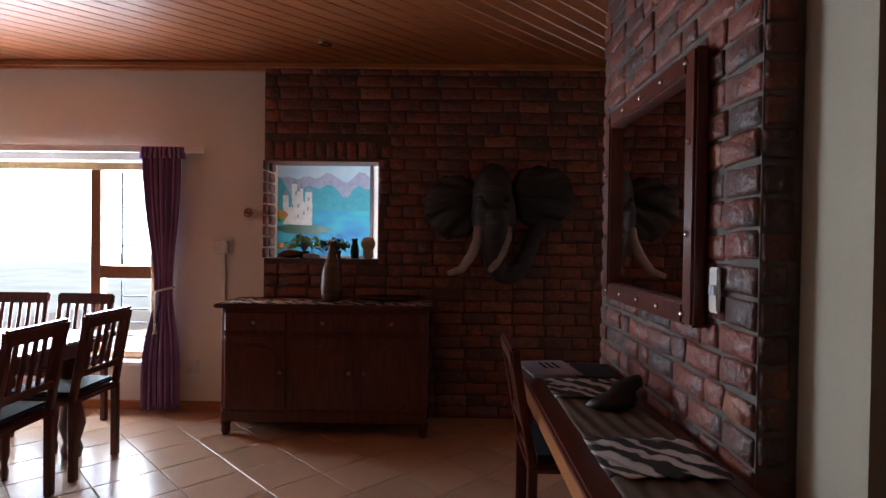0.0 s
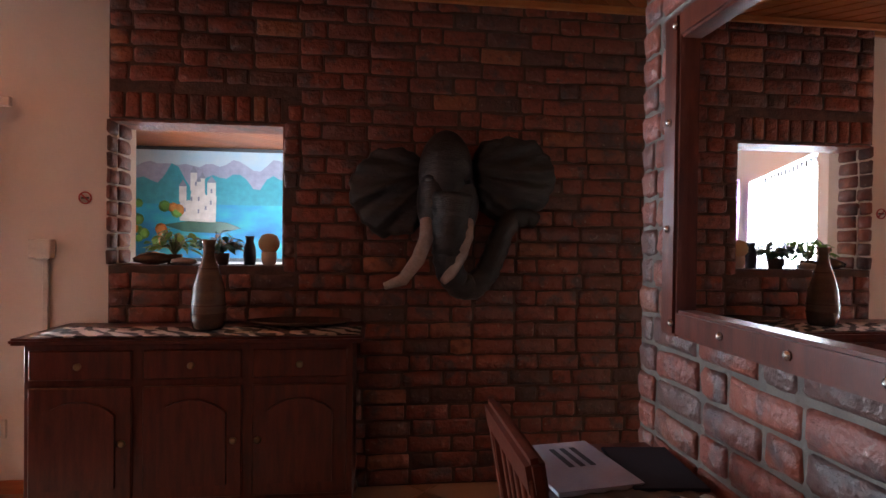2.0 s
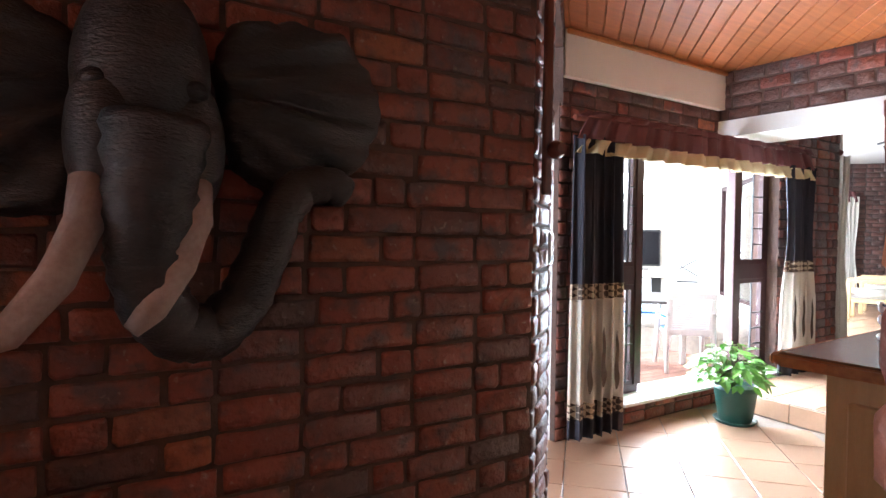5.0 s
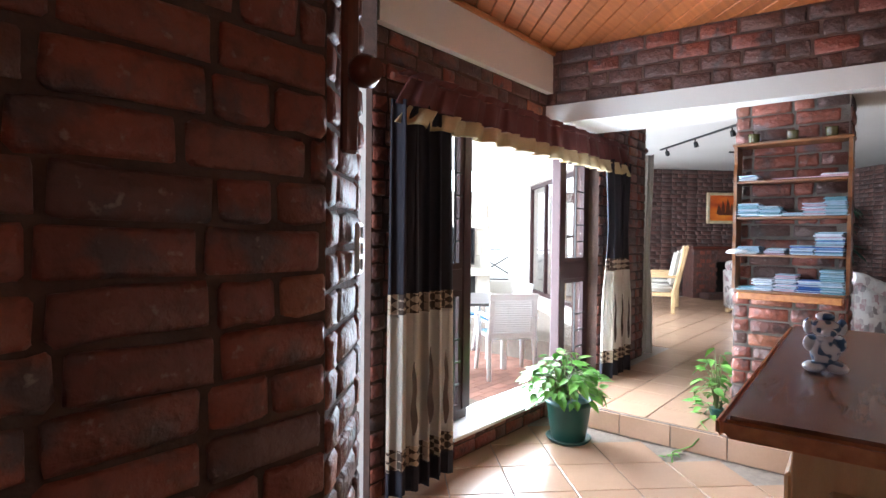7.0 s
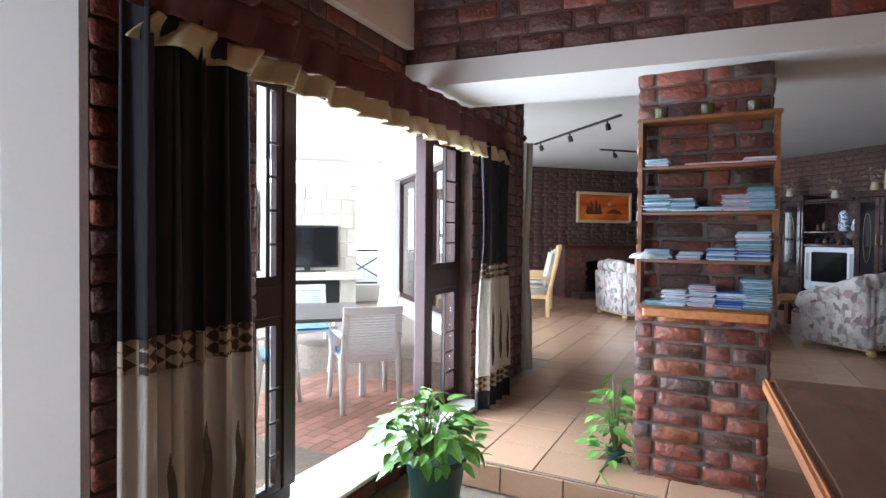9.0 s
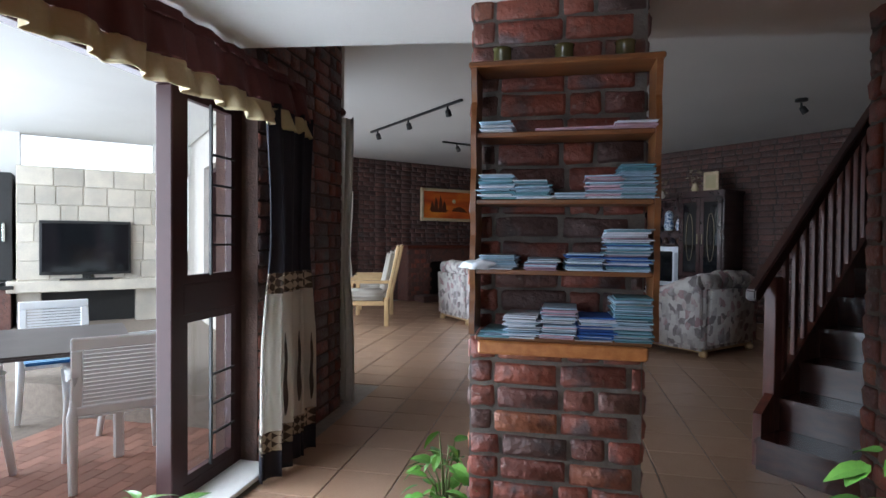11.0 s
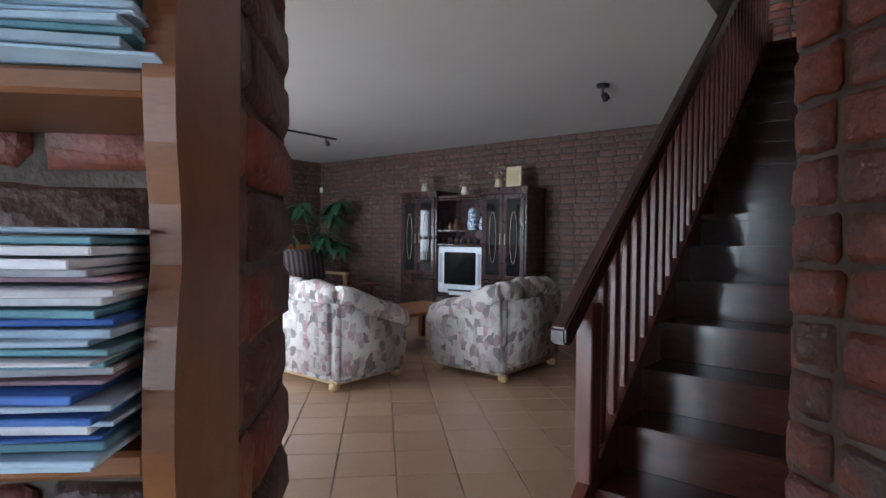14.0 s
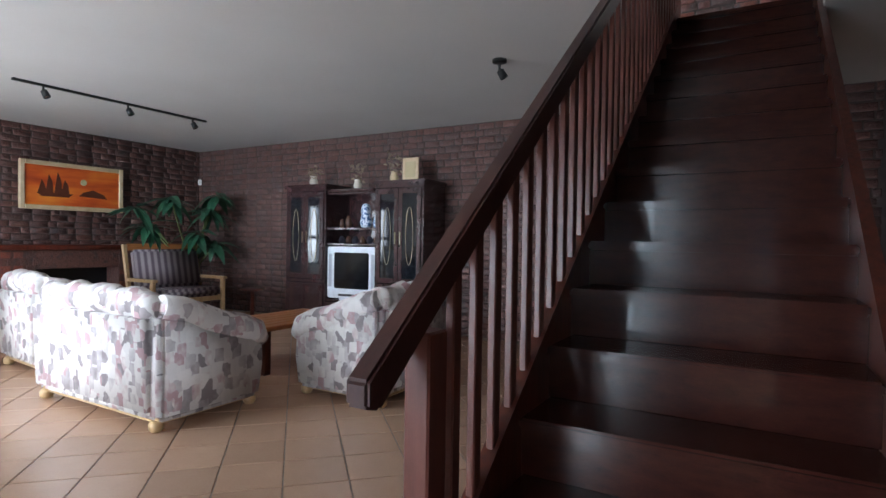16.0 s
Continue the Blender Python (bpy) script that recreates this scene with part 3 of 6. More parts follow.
bars(win2, pose(0, 4.33, 0), -2.76, -2.4, 0.46, 1.0, 0.105, -2.6)
bars(win2, pose(0, 4.33, 0), -2.76, -2.4, 1.13, 1.86, 0.15, -2.6)
part("window_sill", B((-5.6, -2.32, 4.2, 4.3, 0.35, 0.384), bevel=0.005), M_WHITE, win2)
part("curtain_rail", B((-5.8, -1.9, 4.19, 4.22, 2.0, 2.05), bevel=0.004), M_WHITE, win2)
structure(obj("baseboard", B((-7, -1.43, 4.25, 4.268, 0, 0.07), bevel=0.003), M_PINE), "varnished wooden baseboard", "trim")

win3 = structure(new("window_3"), "wide lounge window", "window")
part("window_frame", B(*[(U0 - 0.14, U0 - 0.08, v, v + 0.06, 0.35, 2.3) for v in (9.2, 10.13, 11.06, 11.99, 12.94)], (U0 - 0.14, U0 - 0.08, 9.2, 13, 2.24, 2.298), (U0 - 0.14, U0 - 0.08, 9.2, 13, 0.352, 0.41), m=UV), M_FRAME, win3)
for v in (9.2, 10.13, 11.06, 11.99):
    pane(win3, UV @ pose(U0 - 0.11, 0, 0, 0, 0, 90), v + 0.06, v + 0.93, 0.41, 2.24)
win4 = structure(new("window_4"), "dark framed barred lounge window", "window")
PM = UV @ pose(0, V1 + 0.1, 0)
part("window_frame", B((1.9, 1.96, -0.03, 0.03, 0.75, 2.15), (3.14, 3.2, -0.03, 0.03, 0.75, 2.15), (2.5, 2.58, -0.03, 0.03, 0.81, 2.09), (1.96, 3.14, -0.03, 0.03, 2.09, 2.148), (1.96, 3.14, -0.03, 0.03, 0.752, 0.81), (1.96, 3.14, -0.028, 0.028, 1.35, 1.43), m=PM), M_FRAME, win4)
bars(win4, PM, 2.6, 3.12, 0.82, 1.34, 0.12, 2.85)
bars(win4, PM, 2.6, 3.12, 1.44, 2.08, 0.12, 2.85)
win5 = structure(new("window_5"), "barred window of the north room", "window")
part("window_frame", B((0.7, 0.75, 0.08, 0.12, 0.9, 2.1), (2.95, 3.0, 0.08, 0.12, 0.9, 2.1), (1.8, 1.85, 0.08, 0.12, 0.95, 2.05), (0.75, 2.95, 0.08, 0.12, 2.05, 2.098), (0.75, 2.95, 0.08, 0.12, 0.902, 0.95), m=NW), M_FRAME, win5)
for k in range(18):
    part("burglar_bar", B((0.82 + k * 0.12, 0.835 + k * 0.12, 0.04, 0.055, 0.92, 2.08), m=NW), M_PLASTIC, win5)


# ---- curtains ----
def drape(width, z0, z1, folds, depth, pinch=None, top=1.0, seed=0, nx=90, nz=40):
    """A hanging cloth with folds; pinch: (height, width there as a share)."""
    r = random.Random(seed)
    ph = [r.uniform(0, 6.28) for _ in range(4)]
    bm = bmesh.new()
    grid = []
    for j in range(nz + 1):
        t = j / nz
        z = z0 + (z1 - z0) * t
        w = 1.0 + 0.06 * (1 - t)
        sh = 0.0
        if pinch:
            d = (z - pinch[0]) / (0.55 if z > pinch[0] else 0.35)
            w = 1 - (1 - pinch[1]) * math.exp(-d * d)
            sh = pinch[2] * (1 - w)
        row = []
        for i in range(nx + 1):
            s = i / nx
            a = s * folds * 6.283
            y = math.sin(a + ph[0] + 0.4 * math.sin(3 * t + ph[1])) + 0.4 * math.sin(2.3 * a + ph[2] + t)
            row.append(bm.verts.new(((s - 0.5) * width * w + sh + 0.01 * math.sin(a * 2 + ph[3]), depth * y * (0.75 + 0.25 * (1 - t)) * (0.6 + 0.4 * w), z)))
        grid.append(row)
    for j in range(nz):
        for i in range(nx):
            bm.faces.new((grid[j][i], grid[j][i + 1], grid[j + 1][i + 1], grid[j + 1][i])).smooth = True
    return bm


def solid(ob, t=0.004):
    md = ob.modifiers.new("thick", "SOLIDIFY")
    md.thickness = t
    return ob


def purple_curtain(m, seed):
    e = empty("curtain", m, "purple gathered curtain tied back beside the window", "curtain")
    solid(part("cloth", drape(0.30, 0.03, 1.97, 5, 0.035, (0.95, 0.42, 0.05), seed=seed), M_PURPLE, e))
    solid(part("heading", drape(0.32, 1.95, 2.04, 9, 0.02, seed=seed + 1, nz=6), M_PURPLE, e, "ruffled gathered heading"))
    bm = tube(bmesh.new(), [(0.03 + 0.075 * math.cos(a), 0.05 * math.sin(a), 0.95 + 0.02 * math.cos(a)) for a in [k * 0.5236 for k in range(13)]], 0.009, 8)
    tube(bm, [(0.0, -0.06, 0.94), (-0.01, -0.07, 0.8), (-0.005, -0.065, 0.62)], [0.008, 0.012, 0.018], 8)
    part("tie_back", bm, M_CREAM, e, "cream tasselled cord")
    return e


purple_curtain(pose(-2.21, 4.17, 0), 3)
purple_curtain(NW @ pose(3.15, -0.12, 0.1), 5)


def print_figure(e, x, z, h, w, y=-0.055):
    """A long printed motif: tapered body, round head and a loop beside it."""
    bm = bmesh.new()
    n = 12
    prof = [0.25, 0.5, 0.75, 0.95, 1.0, 0.9, 0.7, 0.5, 0.35, 0.5, 0.6, 0.4, 0.15]
    lo = [bm.verts.new((x - w * prof[k] * 0.5, y, z + h * k / n)) for k in range(n + 1)]
    hi = [bm.verts.new((x + w * prof[k] * 0.5 + 0.01 * math.sin(k), y, z + h * k / n)) for k in range(n + 1)]
    for k in range(n):
        bm.faces.new((lo[k], hi[k], hi[k + 1], lo[k + 1]))
    solid(part("printed_motif", bm, M_PRINT, e), 0.002)


def navy_curtain(m, width, z0, seed, folds, pinch=None):
    e = empty("curtain", m, "curtain with blue-black top and cream printed lower half", "curtain", "patio curtains")
    zs = [z0, z0 + 0.13, z0 + 0.23, z0 + 0.90, z0 + 1.0, 2.0]
    names = [("hem", M_NAVY), ("border", M_BAND), ("lower_panel", M_CREAM), ("border", M_BAND), ("upper_panel", M_NAVY)]
    full = drape(width, z0, 2.0, folds, 0.032, pinch, seed=seed, nz=60)
    me = bpy.data.meshes.new("tmp")
    full.to_mesh(me)
    full.free()
    for (nm, mt), a, b in zip(names, zs, zs[1:]):
        bm = bmesh.new()
        bm.from_mesh(me)
        for co, no in (((0, 0, a), (0, 0, -1)), ((0, 0, b), (0, 0, 1))):
            bmesh.ops.bisect_plane(bm, geom=bm.verts[:] + bm.edges[:] + bm.faces[:], plane_co=co, plane_no=no, clear_outer=True)
        solid(part(nm, bm, mt, e))
    r = random.Random(seed)
    for k in range(3):
        print_figure(e, (k - 1) * width * 0.28, z0 + 0.3 + 0.03 * (k % 2), 0.36 + 0.05 * r.random(), 0.05)
    return e


navy_curtain(pose(2.98, 5.16, 0), 0.44, 0.05, 21, 5)
navy_curtain(pose(5.46, 5.15, 0), 0.52, UP + 0.02, 22, 4, (1.35, 0.72, 0.0))
val = empty("valance", pose(4.22, 5.14, -0.085), "gathered maroon and straw-coloured striped valance", "valance")
solid(part("maroon_band", drape(2.75, 2.06, 2.2, 14, 0.018, seed=31, nx=260, nz=8), M_MAROON, val))
solid(part("straw_band", drape(2.75, 1.97, 2.062, 14, 0.03, seed=31, nx=260, nz=6), M_STRAW, val))
solid(part("maroon_heading", drape(2.75, 2.2, 2.24, 14, 0.012, seed=31, nx=260, nz=4), M_MAROON, val))
part("rod", tube(bmesh.new(), [(-1.45, 0.05, 2.2), (1.45, 0.05, 2.2)], 0.018, 12), M_MAHOG, val)
# far lounge curtain at the corner of the brick wall
lc = empty("curtain", pose(6.57, 5.36, 0, 0, 0, 80), "cream lounge curtain tied back, with a dark finial above", "curtain")
solid(part("cloth", drape(0.3, UP + 0.02, 2.2, 4, 0.03, (1.2, 0.75, 0.02), seed=41), M_CREAM, lc))
part("finial", lathe([(0.012, -0.12), (0.015, 0.0), (0.022, 0.01), (0.015, 0.02), (0.032, 0.04), (0.034, 0.06), (0.02, 0.08), (0.006, 0.09)], 16, pose(0, 0.03, 2.24, 0, -90, 0)), M_MAHOG, lc)
lc2 = empty("curtain", UV @ pose(3.3, V1 - 0.12, 0), "white lounge curtain tied back beside the window", "curtain")
solid(part("cloth", drape(0.3, UP + 0.3, 2.2, 4, 0.03, (1.1, 0.5, 0.05), seed=42), M_CREAM, lc2))
vb = solid(part("valance_band", drape(1.7, 2.1, 2.3, 14, 0.02, seed=43, nx=160, nz=8), M_MAROON, lc2))
vb.location.x = -0.75


# ---- dining corner ----
def slat_chair(m, label, group=""):
    e = empty("dining_chair", m, label, "chair", group)
    for x in (-0.19, 0.19):
        part("back_leg", B((x - 0.02, x + 0.02, -0.02, 0.02, 0, 0.45), bevel=0.005), M_MAHOG, e)
        part("back_post", B((x - 0.018, x + 0.018, -0.018, 0.018, 0, 0.44), bevel=0.005, m=pose(0, 0, 0.45, 10)), M_MAHOG, e)
        part("front_leg", lathe([(0.016, 0), (0.022, 0.05), (0.014, 0.09), (0.025, 0.14), (0.027, 0.42)], 12, pose(x, 0.38, 0)), M_MAHOG, e)
    part("seat", B((-0.22, 0.22, -0.02, 0.42, 0.42, 0.46), bevel=0.015, seg=2), M_MAHOG, e)
    part("cushion", B((-0.2, 0.2, 0.01, 0.4, 0.462, 0.49), bevel=0.012, seg=2), M_NAVY, e)
    bk = pose(0, 0, 0.45, 10)
    part("top_rail", B((-0.215, 0.215, -0.02, 0.02, 0.40, 0.48), bevel=0.012, seg=2, m=bk), M_MAHOG, e)
    part("bottom_rail", B((-0.18, 0.18, -0.012, 0.012, 0.12, 0.16), bevel=0.005, m=bk), M_MAHOG, e)
    for k in range(5):
        x = -0.13 + k * 0.065
        part("slat", B((x - 0.014, x + 0.014, -0.007, 0.007, 0.16, 0.4), bevel=0.003, m=bk), M_MAHOG, e)
    return e


c1 = slat_chair(pose(-2.06, 3.17, 0, 0, 0, 90), "dark wooden dining chair with a slatted back", "chairs round the table")
for m in (pose(-2.06, 2.62, 0, 0, 0, 92), pose(-2.06, 2.05, 0, 0, 0, 88), pose(-2.72, 4.0, 0, 0, 0, 178), pose(-3.22, 4.02, 0, 0, 0, 182)):
    copy_thing(c1, m)
desk_chair = copy_thing(c1, pose(0.345, 2.4, 0, 0, 0, -90))
tagged(desk_chair, "dark wooden chair pushed against the side table", "chair", "chairs round the table")
tb = empty("dining_table", pose(-3.1, 2.75, 0), "dark wooden dining table with a polished top", "table")
part("tabletop", B((-1.0, 0.98, -0.75, 0.75, 0.715, 0.75), bevel=0.01, seg=2), M_MAHOG, tb)
part("apron", B((-0.9, 0.88, -0.65, 0.65, 0.63, 0.714), bevel=0.004), M_MAHOG, tb)
for x in (-0.82, 0.8):
    for y in (-0.57, 0.57):
        part("leg", lathe([(0.05, 0), (0.06, 0.05), (0.045, 0.1), (0.075, 0.2), (0.06, 0.3), (0.05, 0.34), (0.07, 0.4), (0.07, 0.63)], 16, pose(x, y, 0)), M_MAHOG, tb)


# ---- sideboard ----
def arch_panel(x0, x1, z0, z1, y0, y1):
    pts = [(x0, z0), (x1, z0), (x1, z1 - 0.06)]
    for k in range(9):
        a = k / 8
        pts.append((x1 + (x0 - x1) * a, z1 - 0.06 + 0.06 * math.sin(math.pi * a) ** 0.7 if 0 < k < 8 else z1 - 0.06))
    pts.append((x0, z1 - 0.06))
    out = []
    for p in pts:
        if not out or (abs(out[-1][0] - p[0]) + abs(out[-1][1] - p[1])) > 1e-5:
            out.append(p)
    if abs(out[0][0] - out[-1][0]) + abs(out[0][1] - out[-1][1]) < 1e-5:
        out.pop()
    bm = prism(out, -y1, -y0)
    bm.transform(Matrix.Rotation(radians(90), 4, "X"))
    return bm


def knob(m, parent, material=M_BRASS):
    part("knob", lathe([(0.005, 0), (0.007, 0.012), (0.015, 0.018), (0.016, 0.026), (0.008, 0.032)], 14, m @ pose(0, 0, 0, 90)), material, parent, "small round brass knob")


sb = empty("sideboard", pose(-0.85, 3.72, 0), "dark stained wooden sideboard with three drawers and arched doors", "sideboard")
part("top", B((-0.75, 0.75, -0.03, 0.45, 0.875, 0.905), bevel=0.01, seg=2), M_MAHOG, sb)
part("body", B((-0.7, 0.7, 0.0, 0.43, 0.1, 0.874), bevel=0.004), M_MAHOG, sb)
part("plinth", B((-0.7, 0.7, -0.008, -0.001, 0.1, 0.17), bevel=0.002), M_MAHOG, sb)
for x in (-0.68, 0.68):
    for y in (0.03, 0.4):
        part("foot", lathe([(0.022, 0), (0.034, 0.03), (0.03, 0.06), (0.04, 0.098)], 16, pose(x, y, 0)), M_MAHOG, sb)
for k in range(3):
    x = -0.465 + k * 0.465
    d = part("drawer", B((x - 0.21, x + 0.21, -0.016, -0.001, 0.72, 0.85), bevel=0.006), M_MAHOG, sb)
    knob(pose(x, -0.016, 0.785), d)
    d = part("cabinet_door", B((x - 0.21, x + 0.21, -0.018, -0.001, 0.19, 0.69), bevel=0.005), M_MAHOG, sb)
    part("panel", arch_panel(x - 0.145, x + 0.145, 0.25, 0.63, -0.032, -0.018), M_MAHOG, d)
    knob(pose(x + (0.18 if k != 2 else -0.18), -0.018, 0.45), d)


def cloth_sheet(x0, x1, y0, y1, z, droop, seed, n=24):
    r = random.Random(seed)
    bm = bmesh.new()
    g = [[bm.verts.new((x0 + (x1 - x0) * i / n, y0 + (y1 - y0) * j / n + 0.006 * math.sin(i * 0.9 + seed), z + 0.003 * (1 + math.sin(i * 1.3 + j * 0.7 + seed)))) for j in range(n + 1)] for i in range(n + 1)]
    for i in range(n):
        for j in range(n):
            bm.faces.new((g[i][j], g[i + 1][j], g[i + 1][j + 1], g[i][j + 1])).smooth = True
    return bm


tagged(solid(obj("runner", cloth_sheet(-1.52, -0.12, 3.71, 3.98, 0.909, 0, 2), M_ZEBRA), 0.003), "zebra-print cloth runner along the sideboard top", "cloth")
vase = tagged(obj("vase", lathe([(0.055, 0), (0.068, 0.01), (0.078, 0.1), (0.07, 0.2), (0.045, 0.29), (0.027, 0.34), (0.025, 0.39), (0.034, 0.42), (0.03, 0.42), (0.022, 0.39)], 28), M_BRONZE), "tall bronze-brown bottle vase on the sideboard", "vase")
vase.location = (-0.83, 3.86, 0.917)
for z, rv in ((0.075, 0.0775), (0.115, 0.0785), (0.285, 0.048)):
    part("band", lathe([(rv - 0.004, z - 0.003), (rv + 0.0015, z - 0.002), (rv + 0.0015, z + 0.002), (rv - 0.004, z + 0.003)], 28), M_TERRA, vase, "dark glazed band")
part("foot", lathe([(0.056, 0.001), (0.0695, 0.01), (0.0785, 0.07), (0.074, 0.072)], 28), M_TERRA, vase, "dark glazed lower body")
bowl = tagged(obj("tray", lathe([(0.10, 0), (0.15, 0.012), (0.17, 0.03), (0.16, 0.03), (0.1, 0.012)], 28, Matrix.Diagonal((1.5, 0.7, 1, 1))), M_TERRA), "dark shallow wooden tray on the sideboard", "tray")
bowl.location = (-0.42, 3.95, 0.917)

# things on the sill of the pass-through
pot = empty("plant_pot", pose(-0.64, 4.3, 1.2), "small pale round pot with a straw flower head", "pot")
part("pot", lathe([(0.03, 0), (0.042, 0.03), (0.04, 0.07), (0.034, 0.075)], 18), M_STONE, pot)
part("flower_head", lathe([(0.03, 0.07), (0.056, 0.1), (0.058, 0.13), (0.04, 0.165), (0.01, 0.175)], 18), M_STRAW, pot)
vs2 = tagged(obj("vase", lathe([(0.03, 0), (0.035, 0.05), (0.03, 0.1), (0.02, 0.13), (0.026, 0.16), (0.02, 0.16)], 18), M_NAVY), "small dark blue vase on the brick sill", "vase")
vs2.location = (-0.75, 4.33, 1.2)
shell = tagged(obj("ornament", lathe([(0.02, 0), (0.08, 0.015), (0.085, 0.035), (0.05, 0.06), (0.01, 0.07)], 18, Matrix.Diagonal((1.2, 0.8, 1, 1))), M_TERRA), "brown carved tortoise-shaped ornament on the brick sill", "ornament")
shell.location = (-1.24, 4.28, 1.2)
stone = tagged(obj("ornament", lathe([(0.02, 0), (0.05, 0.01), (0.045, 0.03), (0.01, 0.04)], 12, Matrix.Diagonal((1.4, 0.8, 1, 1))), M_TUSK), "small pale stone ornament on the brick sill", "ornament")
stone.location = (-1.08, 4.27, 1.2)


def leaf(bm, m, ln, wd, bend=0.35):
    """One pointed leaf, creased along its rib."""
    n = 4
    rows = []
    for k in range(n + 1):
        t = k / n
        w = wd * math.sin(math.pi * min(t * 0.85 + 0.12, 1)) * (1 - t * 0.35)
        z = -bend * ln * t * t
        rows.append([bm.verts.new(m @ Vector(p)) for p in ((-w, ln * t, z + 0.15 * w), (0, ln * t, z - 0.05 * w), (w, ln * t, z + 0.15 * w))])
    for a, b in zip(rows, rows[1:]):
        for i in range(2):
            bm.faces.new((a[i], a[i + 1], b[i + 1], b[i]))


def foliage(name, parent, n, radius, height, ln, wd, material, seed, up=0.4, flat=1.0, base=(0, 0, 0)):
    r = random.Random(seed)
    lv, st = bmesh.new(), bmesh.new()
    for k in range(n):
        a, t = r.uniform(0, 6.283), math.sqrt(r.random())
        p = Vector((radius * t * math.cos(a), radius * t * math.sin(a) * flat, height * (0.25 + 0.75 * r.random()) * (1.1 - 0.5 * t)))
        p += Vector(base)
        if k % 3 == 0:
            tube(st, [base, (p + Vector(base)) * 0.5 + Vector((0, 0, height * 0.2)), p], [0.005, 0.004, 0.002], 5)
        leaf(lv, Matrix.Translation(p) @ pose(0, 0, 0, r.uniform(-40, 30), r.uniform(-25, 25), math.degrees(a) - 90 + r.uniform(-50, 50)), ln * r.uniform(0.6, 1.2), wd * r.uniform(0.7, 1.2))
    part("leaves", lv, material, parent)
    part("stems", st, M_STEM, parent)


sp = empty("potted_plant", pose(-0.9, 4.31, 1.2), "small leafy plant in a dark pot on the sill", "plant")
part("pot", lathe([(0.04, 0), (0.05, 0.06), (0.045, 0.065)], 16), M_TERRA, sp)
foliage("plant", sp, 90, 0.1, 0.12, 0.05, 0.02, M_LEAF_DARK, 8, base=(0, 0, 0.06))
sp2 = empty("potted_plant", pose(-1.16, 4.36, 1.2), "small bright green leafy plant on the brick sill", "plant")
part("pot", lathe([(0.035, 0), (0.045, 0.05), (0.04, 0.055)], 16), M_TERRA, sp2)
foliage("plant", sp2, 60, 0.12, 0.17, 0.07, 0.02, M_LEAF, 9, base=(0, 0, 0.05))

# castle painting in the north room
cas = empty("painting", pose(-2.55, 9.57, 1.85), "large framed mural of a white castle above blue lakes", "painting")
part("canvas", B((-1.15, 1.15, -0.012, 0.0, -0.78, 0.78)), ramp_mat("lake_paint", [(0.25, (0.015, 0.09, 0.30)), (0.45, (0.02, 0.22, 0.42)), (0.6, (0.03, 0.33, 0.40)), (0.8, (0.10, 0.38, 0.36))], (1.5, 1.5, 3.0), rough=0.6), cas)
part("frame", B((-1.2, -1.15, -0.03, 0.02, -0.83, 0.83), (1.15, 1.2, -0.03, 0.02, -0.83, 0.83), (-1.15, 1.15, -0.03, 0.02, 0.78, 0.83), (-1.15, 1.15, -0.03, 0.02, -0.83, -0.78)), M_BLACK, cas)
m_castle, m_hill, m_hill2, m_flower = (mat("paint_" + k, c, None, 0.7, 12, 0.1) for k, c in (("castle", (0.62, 0.60, 0.55)), ("hills", (0.05, 0.30, 0.36)), ("far_hills", (0.30, 0.31, 0.40)), ("blossom", (0.62, 0.25, 0.05))))


def ridge(z, amp, seed, x0=-1.15, x1=1.15, low=-0.2):
    return [(x0, low), (x1, low)] + [(x1 + (x0 - x1) * k / 24, z + amp * noise.noise((k * 0.33, seed, 0))) for k in range(25)]


def flat(pts, y0, y1):
    bm = prism(pts, -y1, -y0)
    bm.transform(Matrix.Rotation(radians(90), 4, "X"))
    return bm


part("painted_sky", flat([(-1.15, 0.4), (1.15, 0.4), (1.15, 0.78), (-1.15, 0.78)], -0.014, -0.012), mat("paint_sky", (0.30, 0.45, 0.56), (0.42, 0.5, 0.52), 0.7, 4, 0.1), cas)
part("painted_ridge", flat(ridge(0.58, 0.2, 1.0, low=0.2), -0.016, -0.014), m_hill2, cas)
part("painted_ridge", flat(ridge(0.38, 0.4, 4.0, low=0.0), -0.018, -0.016), m_hill, cas)
cx = -0.12
part("painted_castle", flat([(cx - 0.24, -0.24), (cx + 0.26, -0.26), (cx + 0.27, 0.12), (cx + 0.12, 0.14), (cx + 0.1, 0.2), (cx - 0.08, 0.2), (cx - 0.1, 0.06), (cx - 0.24, 0.04)], -0.02, -0.018), m_castle, cas)
m_slate = mat("paint_slate", (0.22, 0.24, 0.30), None, 0.7, 12, 0.1)
for tx, tw, t0, t1 in ((-0.2, 0.05, 0.04, 0.26), (-0.05, 0.045, 0.2, 0.46), (0.07, 0.035, 0.2, 0.38), (0.2, 0.06, 0.12, 0.32), (0.02, 0.03, 0.2, 0.33)):
    part("painted_tower", flat([(cx + tx - tw, t0), (cx + tx + tw, t0), (cx + tx + tw, t1), (cx + tx - tw, t1)], -0.021, -0.019), m_castle, cas)
    part("painted_spire", flat([(cx + tx - tw - 0.01, t1), (cx + tx + tw + 0.01, t1), (cx + tx, t1 + 0.1)], -0.021, -0.019), m_slate, cas)
for wx, wz in ((-0.17, -0.08), (-0.08, 0.08), (0.02, 0.08), (0.12, -0.05), (0.19, 0.03), (0.02, -0.1), (-0.02, 0.3), (0.2, 0.2)):
    part("painted_window", flat([(cx + wx - 0.013, wz - 0.03), (cx + wx + 0.013, wz - 0.03), (cx + wx + 0.013, wz + 0.03), (cx + wx - 0.013, wz + 0.03)], -0.0225, -0.021), m_slate, cas)
